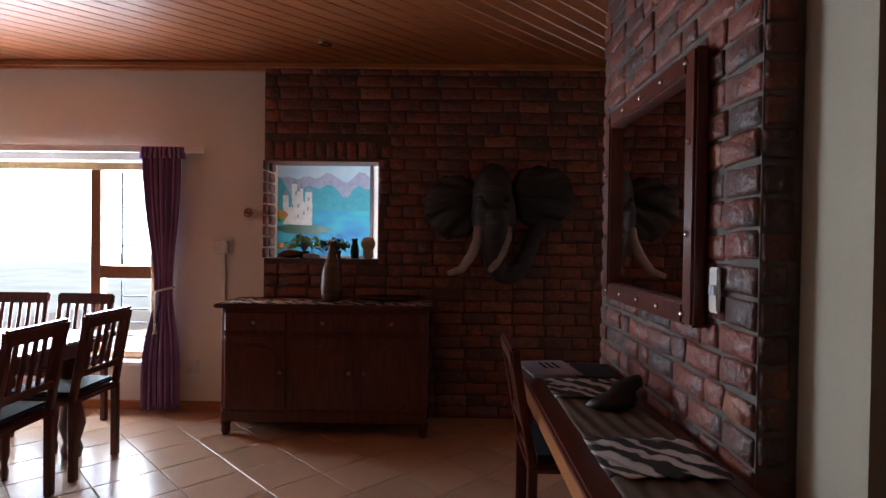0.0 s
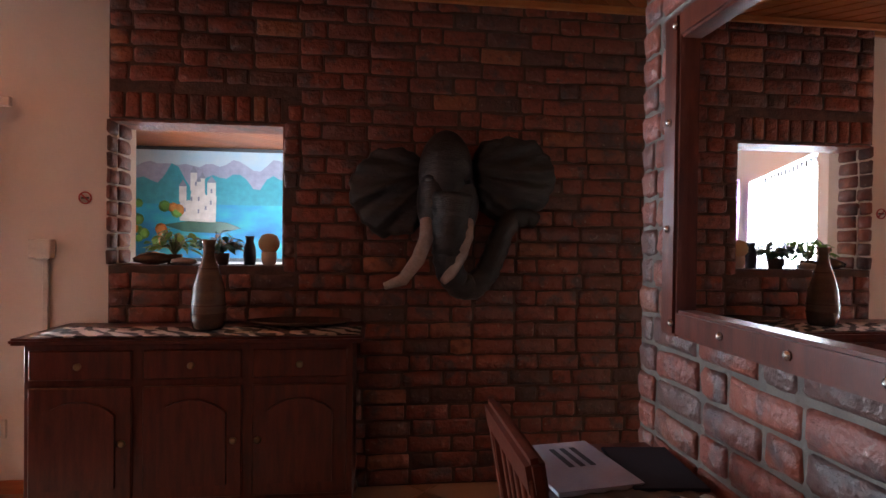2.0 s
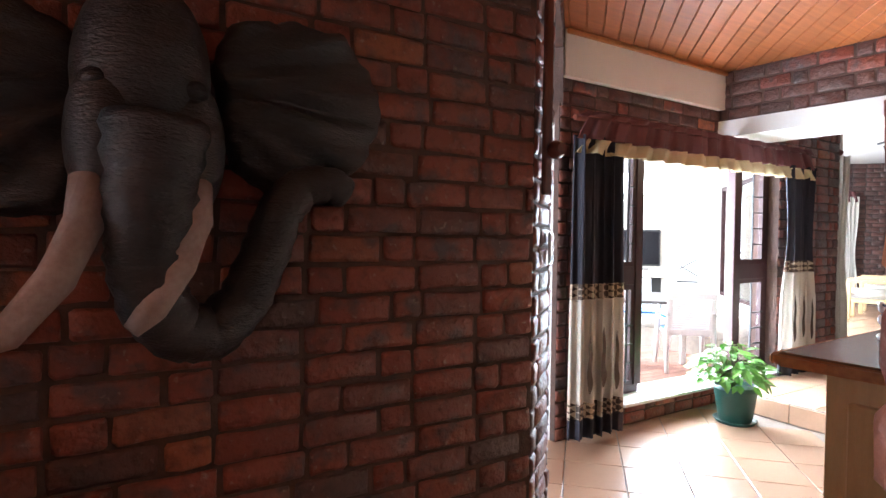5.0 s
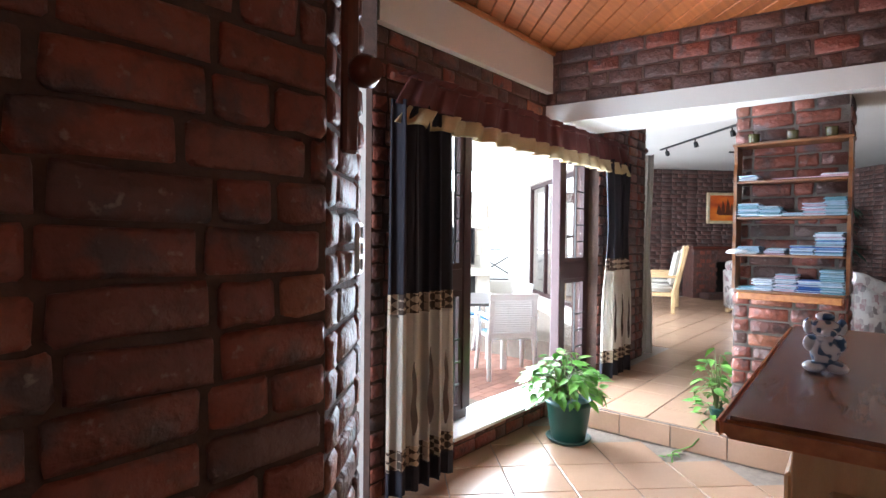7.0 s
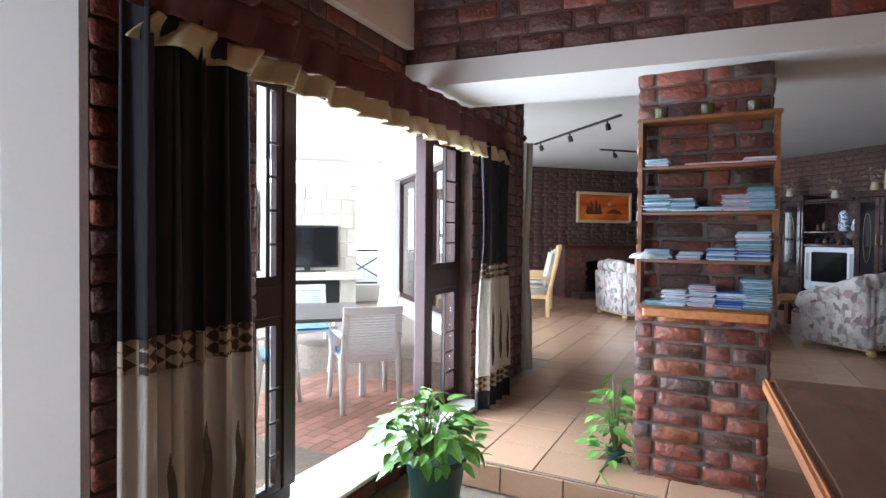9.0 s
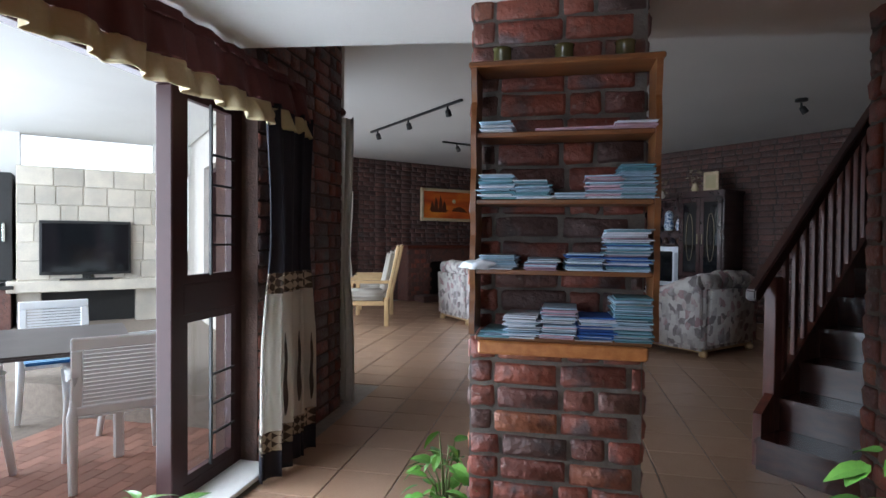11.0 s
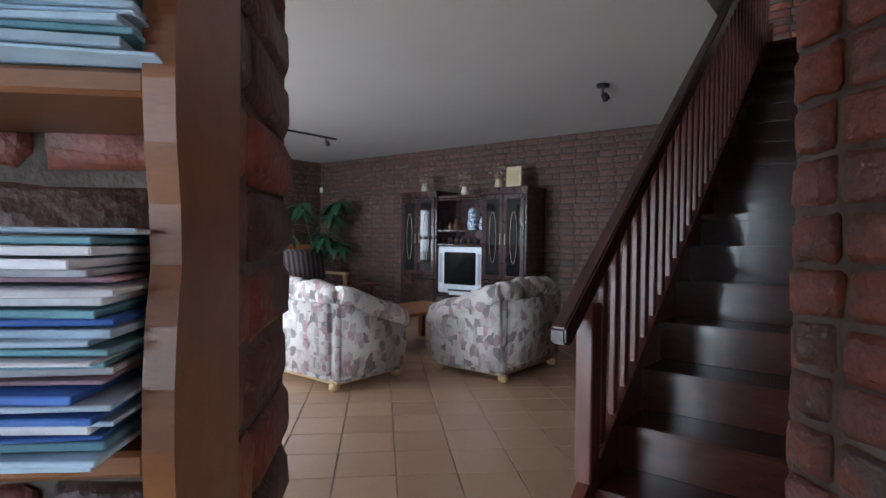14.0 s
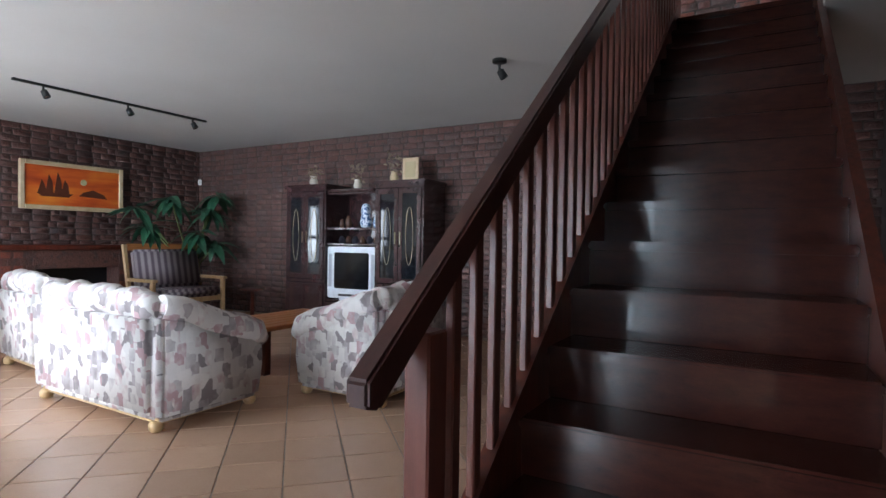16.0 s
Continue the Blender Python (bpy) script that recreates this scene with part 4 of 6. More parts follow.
part("painted_shore", flat([(-0.6, -0.3), (-0.1, -0.22), (0.3, -0.26), (0.5, -0.34), (0.2, -0.42), (-0.3, -0.4)], -0.0185, -0.0165), M_LEAF_DARK, cas)
rr = random.Random(4)
for k in range(16):
    part("painted_blossom", lathe([(0.05 + 0.04 * rr.random(), 0), (0.03, 0.003)], 8, pose(-1.0 + 0.75 * rr.random(), -0.02, -0.65 + 0.7 * rr.random(), 90)), m_flower if k % 2 else M_LEAF, cas)

# ---- elephant head on the wall ----
def ear(bm, cx, cz, radii, root, seed):
    """A thin spread ear; radii at eight even bearings, folds fan out from its root."""
    n, rings = 112, 14
    prev = None
    for k in range(rings + 1):
        t = k / rings
        ring = []
        for i in range(n):
            a = 6.2832 * i / n
            q = a / 6.2832 * 8
            f = q - int(q)
            f = f * f * (3 - 2 * f)
            rad = radii[int(q) % 8] * (1 - f) + radii[(int(q) + 1) % 8] * f
            rad *= 1 + 0.025 * math.sin(11 * a + seed) + 0.015 * math.sin(23 * a)
            x, z = cx + t * rad * math.cos(a), cz + t * rad * math.sin(a)
            d = math.hypot(x - root[0], z - root[1])
            fan = math.atan2(z - root[1], x - root[0])
            fold = math.sin(17 * fan + 5 * d + seed) + 0.5 * math.sin(31 * fan + seed - 9 * d)
            y = -0.085 + 0.03 * t * t + 0.014 * fold * min(d * 3.2, 1.0) - 0.02 * math.sin(5 * d)
            ring.append(bm.verts.new((x, y if k < rings else 0.0, z)))
        if prev:
            for i in range(n):
                bm.faces.new((prev[i], prev[(i + 1) % n], ring[(i + 1) % n], ring[i])).smooth = True
        else:
            bm.faces.new(ring)
        prev = ring


bm = bmesh.new()
ear(bm, -0.03, 1.635, (0.20, 0.25, 0.21, 0.18, 0.19, 0.21, 0.27, 0.29), (0.26, 1.72), 0.5)
ear(bm, 0.675, 1.68, (0.24, 0.25, 0.245, 0.27, 0.215, 0.235, 0.26, 0.225), (0.38, 1.72), 2.0)
for cx, cy, cz, rx, ry, rz in ((0.29, -0.1, 1.70, 0.145, 0.15, 0.23), (0.22, -0.13, 1.55, 0.085, 0.12, 0.18), (0.37, -0.12, 1.54, 0.095, 0.11, 0.18), (0.29, -0.13, 1.77, 0.125, 0.1, 0.12), (0.20, -0.17, 1.66, 0.035, 0.06, 0.03), (0.385, -0.17, 1.66, 0.035, 0.06, 0.03)):
    bmesh.ops.create_uvsphere(bm, u_segments=24, v_segments=16, radius=1.0, matrix=Matrix.Translation((cx, cy, cz)) @ Matrix.Diagonal((rx, ry, rz, 1)))
path = [(0.31, -0.22, 1.58), (0.30, -0.23, 1.45), (0.29, -0.22, 1.32), (0.30, -0.2, 1.2), (0.35, -0.17, 1.12), (0.43, -0.14, 1.1), (0.51, -0.12, 1.17), (0.56, -0.11, 1.28), (0.60, -0.11, 1.40), (0.66, -0.1, 1.47), (0.74, -0.1, 1.48), (0.80, -0.1, 1.45)]
rad = [0.11, 0.095, 0.083, 0.075, 0.07, 0.068, 0.065, 0.062, 0.058, 0.055, 0.05, 0.04]
fine, fr = [], []
for i in range(len(path) - 1):
    for k in range(5):
        t = k / 5
        fine.append(Vector(path[i]).lerp(Vector(path[i + 1]), t))
        fr.append((rad[i] * (1 - t) + rad[i + 1] * t) * (1.05 if k % 2 else 0.97))
tube(bm, fine, fr, 14)
for f in bm.faces:
    f.smooth = True
nf = len(bm.faces)
tube(bm, [(0.185, -0.2, 1.45), (0.18, -0.24, 1.36), (0.135, -0.27, 1.25), (0.06, -0.29, 1.15), (-0.03, -0.30, 1.12)], [0.036, 0.038, 0.036, 0.030, 0.018], 14)
tube(bm, [(0.39, -0.18, 1.45), (0.385, -0.22, 1.37), (0.35, -0.25, 1.27), (0.30, -0.26, 1.18), (0.26, -0.27, 1.14)], [0.038, 0.039, 0.036, 0.030, 0.018], 14)
bm.faces.ensure_lookup_table()
for f in bm.faces[nf:]:
    f.material_index = 1
el = tagged(obj("elephant_head", bm, [M_GREY, M_TUSK]), "carved charcoal elephant head with pale tusks on the brick wall", "sculpture")
el.location = (0.02, 4.165, 0)

# ---- mirror, desk and small fittings ----
mir = empty("mirror", pose(0.765, 2.11, 1.52), "large wall mirror in a dark studded wooden frame", "mirror")
W, H = 0.47, 0.42
FW = 0.07
part("glass", B((-0.012, -0.008, -W + 0.06, W - 0.06, -H + 0.06, H - 0.06)), M_MIRROR, mir, "clear mirror glass")
part("frame", B((-0.045, 0, -W, -W + FW, -H, H), (-0.045, 0, W - FW, W, -H, H), (-0.045, 0, -W + FW, W - FW, H - FW, H), (-0.045, 0, -W + FW, W - FW, -H, -H + FW), bevel=0.008, seg=2), M_MAHOG, mir)
for k in range(5):
    for z in (-H + 0.035, H - 0.035):
        part("stud", lathe([(0.011, 0), (0.009, 0.006), (0.003, 0.01)], 10, pose(-0.045, -W + 0.06 + k * (2 * W - 0.12) / 4, z, 0, -90)), M_STEEL, mir)
for k in (1, 2):
    for y in (-W + 0.035, W - 0.035):
        part("stud", lathe([(0.011, 0), (0.009, 0.006), (0.003, 0.01)], 10, pose(-0.045, y, -H + k * 2 * H / 3, 0, -90)), M_STEEL, mir)


def plate(name, m, w, h, toggles, label, material=M_IVORY):
    e = empty(name, m, label, "electrical fitting")
    part("plate", B((-w / 2, w / 2, -0.012, 0, -h / 2, h / 2), bevel=0.004, seg=2), material, e)
    for x, z in toggles:
        part("rocker", B((x - 0.008, x + 0.008, -0.018, -0.012, z - 0.014, z + 0.014), bevel=0.002), M_SILVER, e)
    return e


plate("light_switch", pose(0.762, 1.57, 1.22, 0, 0, -90), 0.05, 0.13, [(-0.008, 0.0), (0.01, 0.0)], "white light switch plate on the brick wall")
plate("light_switch", pose(1.787, 4.32, 1.3, 0, 0, 38.66), 0.07, 0.13, [(0, -0.04), (0, 0), (0, 0.04)], "grey light switch with three rockers on brick")
plate("wall_socket", pose(-2.0, 4.268, 0.34), 0.1, 0.1, [(-0.02, 0.02), (0.02, 0.02), (-0.02, -0.02), (0.02, -0.02)], "white wall socket on the cream plaster")
tr = empty("cable_trunking", pose(-1.72, 4.268, 0), "white plastic cable trunking with a junction box", "trunking")
part("box", B((-0.11, 0.0, -0.05, 0, 1.23, 1.33), bevel=0.005), M_IVORY, tr)
part("channel", B((-0.055, -0.025, -0.02, 0, 0.1, 1.23), bevel=0.003), M_IVORY, tr)
ns = empty("no_smoking_sign", pose(-1.575, 4.266, 1.55), "small round red and white no-smoking sticker", "sign")
bm = bmesh.new()
tube(bm, [(0.03 * math.cos(a), -0.002, 0.03 * math.sin(a)) for a in [k * 0.2618 for k in range(25)]], 0.004, 6)
tube(bm, [(-0.02, -0.003, 0.02), (0.02, -0.003, -0.02)], 0.004, 6)
part("ring", bm, mat("red_print", (0.4, 0.03, 0.03), None, 0.5), ns)
part("cigarette", B((-0.02, 0.02, -0.003, -0.001, -0.005, 0.005)), M_BLACK, ns)
dl = empty("downlight", pose(-0.87, 3.76, CEIL), "small chrome downlight in the boarded ceiling", "ceiling light")
part("rim", lathe([(0.04, 0.0), (0.045, -0.008), (0.03, -0.012), (0.025, 0.0)], 20), M_STEEL, dl)
iron = empty("wall_bracket", pose(1.62, 4.165, 1.66), "dark wooden knob bracket on the wall corner", "bracket")
part("plate", B((-0.02, 0.02, -0.02, 0.0, -0.16, 0.6), bevel=0.006), M_MAHOG, iron)
part("knob", lathe([(0.012, 0), (0.03, 0.02), (0.035, 0.04), (0.02, 0.07)], 16, pose(0, -0.02, 0, 90)), M_MAHOG, iron)

dk = empty("side_table", pose(0.55, 1.83, 0), "narrow varnished wooden side table against the brick wall", "table")
part("tabletop", B((-0.22, 0.2, -0.93, 0.87, 0.73, 0.76), bevel=0.008, seg=2), M_MAHOG, dk)
part("apron", B((-0.19, -0.17, -0.88, 0.82, 0.62, 0.729), (-0.17, 0.18, 0.8, 0.82, 0.62, 0.729), bevel=0.003), M_PINE, dk)
for x in (-0.17, 0.17):
    for y in (-0.86, 0.8):
        part("leg", B((x - 0.025, x + 0.025, y - 0.025, y + 0.025, 0, 0.729), bevel=0.005), M_MAHOG, dk)
tagged(solid(obj("table_runner", cloth_sheet(0.41, 0.7, 0.98, 2.4, 0.762, 0, 6), M_RUNNER), 0.003), "olive-brown cloth runner with fringed ends", "cloth")
for y0, y1 in ((1.35, 1.62), (2.05, 2.32)):
    tagged(solid(obj("zebra_cloth", cloth_sheet(0.4, 0.71, y0, y1, 0.772, 0, int(y0 * 9)), M_ZEBRA), 0.003), "zebra-print cloth band on the side table", "cloth", "zebra cloths")
m_mag = mat("magazine_cover", (0.30, 0.28, 0.36), (0.42, 0.4, 0.46), 0.4, 9, 0.02)
mg = empty("magazine", pose(0.46, 2.52, 0.762, 0, 0, 8), "pale lilac magazine lying on the side table", "magazine")
part("pages", B((-0.11, 0.11, -0.14, 0.14, 0, 0.012), bevel=0.002), M_PAPERS[1], mg)
part("cover", B((-0.112, 0.112, -0.142, 0.142, 0.012, 0.014)), m_mag, mg)
for k in range(3):
    part("printed_bar", B((-0.02 + 0.03 * k, -0.005 + 0.03 * k, -0.02, 0.1, 0.014, 0.015)), M_NAVY, mg)
mg2 = tagged(obj("folder", B((-0.09, 0.09, -0.13, 0.13, 0, 0.01), bevel=0.002), M_NAVY), "dark folder lying on the side table", "folder")
mg2.matrix_world = pose(0.66, 2.5, 0.762, 0, 0, -6)
bird = tagged(obj("bird_ornament", lathe([(0.03, 0), (0.055, 0.02), (0.05, 0.06), (0.03, 0.1), (0.035, 0.14), (0.02, 0.18), (0.005, 0.2)], 16, Matrix.Shear("XY", 4, (0.5, 0.2)) @ Matrix.Diagonal((1.3, 0.7, 1, 1))), M_BLACK), "dark carved wooden ornament on the side table", "ornament")
bird.location = (0.56, 1.93, 0.768)
bird.scale = (1.2, 1.2, 0.55)

# ---- hall by the patio window ----
pp = empty("potted_plant", pose(4.2, 4.95, 0), "bushy bright green plant in a dark green pot", "plant")
part("pot", lathe([(0.1, 0), (0.115, 0.03), (0.145, 0.24), (0.155, 0.245), (0.155, 0.275), (0.14, 0.275), (0.135, 0.25)], 28), M_POT, pp)
part("saucer", lathe([(0.13, 0), (0.15, 0.025), (0.14, 0.025), (0.12, 0.01)], 28), M_POT, pp)
part("soil", lathe([(0.13, 0.23), (0.132, 0.245)], 20), M_SOIL, pp)
foliage("plant", pp, 210, 0.24, 0.36, 0.095, 0.031, M_LEAF, 5, base=(-0.07, 0, 0.25))
vn = empty("trailing_plant", pose(4.86, 4.2, UP), "trailing green vine in a small pot beside the pillar", "plant")
part("pot", lathe([(0.035, 0), (0.05, 0.05), (0.052, 0.06), (0.045, 0.06)], 20), M_POT, vn)
foliage("vine", vn, 60, 0.13, 0.46, 0.085, 0.028, M_LEAF, 6, base=(0, 0, 0.03))
foliage("vine", vn, 26, 0.15, 0.14, 0.08, 0.028, M_LEAF, 16, base=(-0.02, 0, 0.01))
bm = tube(bmesh.new(), [(-0.05, 0, 0.02), (-0.2, 0.05, 0.006), (-0.32, -0.02, 0.003), (-0.38, 0.05, -0.1), (-0.45, 0.15, -0.146), (-0.6, 0.1, -0.147)], 0.004, 6)
for k in range(6):
    leaf(bm, pose(-0.42 - 0.03 * k, 0.1 + 0.01 * k, -0.142, 5, 0, k * 70), 0.05, 0.018, 0.1)
part("runner_stem", bm, M_LEAF, vn)

fl = empty("potted_plant", pose(4.3, 3.0, 0), "tall leafy green plant in a dark pot beside the brick pier", "plant")
part("pot", lathe([(0.08, 0), (0.09, 0.03), (0.115, 0.22), (0.12, 0.25), (0.105, 0.25)], 22), M_POT, fl)
part("soil", lathe([(0.1, 0.22), (0.104, 0.235)], 18), M_SOIL, fl)
foliage("plant", fl, 80, 0.16, 0.68, 0.1, 0.033, M_LEAF, 25, base=(0, 0, 0.22))

ct = empty("bar_counter", pose(2.0, 3.525, -0.03, 0, 0, 2.8), "bar counter with a dark polished top and pine panels", "counter")
part("countertop", B((0, 1.41, -0.64, 0, 1.012, 1.03), bevel=0.008, seg=2), mat("polished_brown_top", (0.23, 0.11, 0.058), (0.17, 0.075, 0.04), 0.25, 4, 0.03, stretch=(1, 6, 1)), ct, "dark polished wooden top")
part("edge_moulding", B((-0.012, 1.422, 0.0, 0.014, 0.992, 1.026), (-0.012, 0.0, -0.64, 0.0, 0.992, 1.026), (1.41, 1.422, -0.64, 0.0, 0.992, 1.026), (0.004, 1.406, -0.63, -0.002, 0.985, 1.011), bevel=0.006, seg=2), M_PINE, ct, "varnished pine edge moulding")
part("body", B((0.1, 1.3, -0.56, -0.1, 0.08, 0.984), bevel=0.003), M_BLOND, ct)
part("kickboard", B((0.12, 1.28, -0.54, -0.12, 0.03, 0.079)), M_MAHOG, ct)
for k in range(3):
    x = 0.14 + k * 0.39
    part("panel", B((x, x + 0.34, -0.1, -0.085, 0.16, 0.9), bevel=0.008), M_BLOND, ct)
part("panel", B((0.085, 0.1, -0.52, -0.16, 0.16, 0.9), bevel=0.006), M_BLOND, ct)

# spotted dog figure: one plain mesh
m_dog = ramp_mat("spotted_glaze", [(0.44, (0.05, 0.12, 0.25)), (0.5, (0.62, 0.68, 0.76)), (1.0, (0.78, 0.8, 0.82))], (40, 40, 40), rough=0.3, detail=0.0)
bm = bmesh.new()
for x, y, z, rx, ry, rz in ((0, 0, 0.075, 0.034, 0.03, 0.06), (0, -0.005, 0.155, 0.036, 0.034, 0.032), (-0.03, 0, 0.10, 0.02, 0.014, 0.03), (0.03, 0, 0.10, 0.02, 0.014, 0.03), (-0.026, -0.01, 0.02, 0.026, 0.034, 0.02), (0.026, -0.01, 0.02, 0.026, 0.034, 0.02), (-0.038, 0, 0.16, 0.012, 0.018, 0.028), (0.038, 0, 0.16, 0.012, 0.018, 0.028), (0, -0.035, 0.145, 0.018, 0.02, 0.014), (0, 0, 0.195, 0.022, 0.02, 0.016)):
    bmesh.ops.create_uvsphere(bm, u_segments=16, v_segments=10, radius=1.0, matrix=Matrix.Translation((x, y, z)) @ Matrix.Diagonal((rx, ry, rz, 1)))
for f in bm.faces:
    f.smooth = True
dog = tagged(obj("dog_figurine", bm, m_dog), "spotted blue and white ceramic dog on the counter", "figurine")
dog.matrix_world = pose(2.55, 3.42, 1.0, 0, 0, -70) @ Matrix.Diagonal((0.95, 0.95, 0.72, 1))

# ---- book shelf on the pillar ----
sh = empty("wall_shelf", pose(4.737, 3.779, 1.0), "honey-coloured wooden wall shelf with stacked exercise books", "shelf")
SW = 0.292
for y in (-SW, SW - 0.018):
    prof = [(0, 0.04), (0, 0.9)] + [(-0.128 - 0.018 * abs(math.cos(k / 24 * math.pi * 4.1)) ** 0.7, 0.9 - 0.86 * k / 24) for k in range(25)]
    bm = prism(prof, y, y + 0.018)
    bm.transform(Matrix(((1, 0, 0, 0), (0, 0, 1, 0), (0, 1, 0, 0), (0, 0, 0, 1))))
    part("side_board", bm, M_SHELF, sh)
LEVELS = (0.037, 0.252, 0.477, 0.692)
for z in LEVELS:
    part("shelf_board", B((-0.138, 0, -SW + 0.019, SW - 0.019, z - 0.016, z), bevel=0.003), M_SHELF, sh)
part("top_board", B((-0.15, 0, -SW - 0.008, SW + 0.008, 0.9, 0.918), bevel=0.004), M_SHELF, sh)
part("front_rail", B((-0.15, -0.03, -SW + 0.03, SW - 0.03, -0.022, 0.022), bevel=0.006), M_PINE, sh)


def book_stack(y, z, count, w, seed, tones, depth=0.15, thick=0.0046):
    r = random.Random(seed)
    e = empty("book_stack", pose(4.737 - 0.082, y, z), "stack of pale blue school exercise books on the shelf", "books", "stacks of books")
    h = 0.0
    for k in range(count * 2 - (count == 1)):
        t = thick * r.uniform(0.55, 1.3)
        c = B((-depth / 2, depth / 2, -w / 2, w / 2, h, h + t - 0.0006), bevel=0.0008, m=pose(r.uniform(-0.022, 0.004), r.uniform(-0.009, 0.009), 0, 0, r.uniform(-0.7, 0.7), r.uniform(-5, 5)))
        part("book", c, M_PAPERS[r.choice(tones)], e)
        h += t + 0.0006


Y0 = 3.779
for i, (y, lv, n, w, tn) in enumerate((
        (0.205, 3, 3, 0.1, (0, 1)), (-0.03, 3, 1, 0.24, (4,)), (-0.215, 3, 2, 0.12, (1, 4)),
        (0.205, 2, 8, 0.11, (0, 1, 3)), (0.09, 2, 6, 0.105, (0, 1, 3)), (-0.02, 2, 2, 0.1, (0, 1)), (-0.125, 2, 7, 0.105, (0, 1, 4)), (-0.222, 2, 11, 0.1, (0, 0, 3)),
        (0.2, 1, 5, 0.11, (0, 1)), (0.06, 1, 4, 0.1, (0, 1, 4)), (-0.07, 1, 6, 0.11, (0, 1, 2)), (-0.2, 1, 13, 0.13, (0, 3, 4, 2, 1)),
        (0.2, 0, 2, 0.1, (0, 3)), (0.12, 0, 8, 0.105, (0, 1, 1)), (0.01, 0, 10, 0.105, (1, 4, 0)), (-0.105, 0, 7, 0.11, (0, 2, 1)), (-0.215, 0, 14, 0.11, (0, 1, 3)))):
    book_stack(Y0 + y, 1.0 + LEVELS[lv] + 0.001, n, w, 50 + i, tn)
bm = bmesh.new()
bmesh.ops.create_icosphere(bm, subdivisions=3, radius=1.0)
for v in bm.verts:
    k = 1 + 0.55 * noise.noise(v.co * 1.7) + 0.2 * noise.noise(v.co * 5)
    v.co = Vector((v.co.x * 0.05 * k, v.co.y * 0.055 * k, max(v.co.z * 0.024 * k, -0.012)))
for f in bm.faces:
    f.smooth = True
bag = tagged(obj("plastic_bag", bm, mat("white_film", (0.78, 0.82, 0.86), (0.66, 0.72, 0.78), 0.25, 20, 0.3)), "crumpled white plastic bag on the shelf beside books", "bag")
bag.location = (4.60, Y0 + 0.255, 1.0 + LEVELS[1] + 0.0125)
for y in (0.2, 0.0, -0.19):
    g = tagged(obj("glass_jar", lathe([(0.025, 0), (0.03, 0.02), (0.03, 0.05), (0.034, 0.06), (0.028, 0.06), (0.025, 0.02)], 18), mat("olive_glass", (0.10, 0.09, 0.03), None, 0.15, 8, 0)), "small olive glass jar on top of the shelf", "jar", "jars on the shelf")
    g.location = (4.67, Y0 + y, 1.919)

# ---- staircase ----
M_STAIR = mat("polished_dark_stair_wood", (0.062, 0.018, 0.012), (0.035, 0.011, 0.009), 0.19, 6, 0.06, stretch=(2, 2, 6), fine=40, coat=0.15)
st = new("staircase")
tagged(st, "dark polished wooden staircase with a slatted balustrade", "staircase")
RISE, RUN, NST = 0.1725, 0.2349, 17
for i in range(NST):
    part("tread", B((SU0 + i * RUN - 0.025, SU0 + (i + 1) * RUN + 0.018, SV0, SV1 - 0.045, UP + (i + 1) * RISE - 0.036, UP + (i + 1) * RISE), bevel=0.008, seg=2, m=UV), M_STAIR, st)
    part("riser", B((SU0 + i * RUN, SU0 + i * RUN + 0.018, SV0 + 0.002, SV1 - 0.046, UP + i * RISE + 0.001, UP + (i + 1) * RISE - 0.037), m=UV), M_STAIR, st)
SL = RISE / RUN


def sloped(u0, u1, v0, v1, z0, h):
    """A raking board: z0 is its foot at u0, h its upright height."""
    bm = prism([(u0, z0), (u1, z0 + (u1 - u0) * SL), (u1, z0 + (u1 - u0) * SL + h), (u0, z0 + h)], v0, v1)
    bm.transform(Matrix(((1, 0, 0, 0), (0, 0, 1, 0), (0, 1, 0, 0), (0, 0, 0, 1))))
    bm.transform(UV)
    return bm


UE = SU0 + NST * RUN
part("string", sloped(SU0 + 0.05, UE, SV1 - 0.044, SV1, UP - 0.02, 0.30), M_MAHOG, st)
part("string", sloped(SU0 + 0.05, UE, SV0 - 0.04, SV0 - 0.001, UP - 0.02, 0.30), M_MAHOG, st)
M_SLAT = mat("red_brown_slat", (0.15, 0.05, 0.036), (0.085, 0.03, 0.023), 0.3, 6, 0.05, stretch=(6, 6, 1))
RAIL = 0.785   # pitch of the handrail


def rail_top(u):
    return 1.092 + (u - 2.255) * RAIL


bm = prism([(2.30, rail_top(2.30) - 0.098), (UE, rail_top(UE) - 0.098), (UE, rail_top(UE)), (2.255, rail_top(2.255)), (2.255, rail_top(2.255) - 0.05)], 6.182, 6.236)
bm.transform(Matrix(((1, 0, 0, 0), (0, 0, 1, 0), (0, 1, 0, 0), (0, 0, 0, 1))))
bm.transform(UV)
bmesh.ops.bevel(bm, geom=bm.edges[:], offset=0.007, segments=2, affect="EDGES")
part("handrail", bm, mat("dark_handrail_wood", (0.062, 0.022, 0.016), (0.035, 0.013, 0.011), 0.35, 6, 0.05), st)
part("newel_post", B((2.45, 2.53, 6.172, 6.236, UP, rail_top(2.45) - 0.09), bevel=0.005, m=UV), M_SLAT, st)
for k in range(31):
    u = 2.605 + k * 0.115
    foot = UP + (u - SU0) * SL + 0.2
    part("baluster", B((u - 0.02, u + 0.02, SV1 - 0.032, SV1 - 0.008, foot, rail_top(u) - 0.06), bevel=0.004, m=UV), M_SLAT, st)
structure(obj("landing", B((UE, U1 - 0.01, SV0 - 0.03, SV1 + 0.03, UP + NST * RISE - 0.25, UP + NST * RISE - 0.001), m=UV), M_PLASTER), "plastered upper landing slab", "landing")
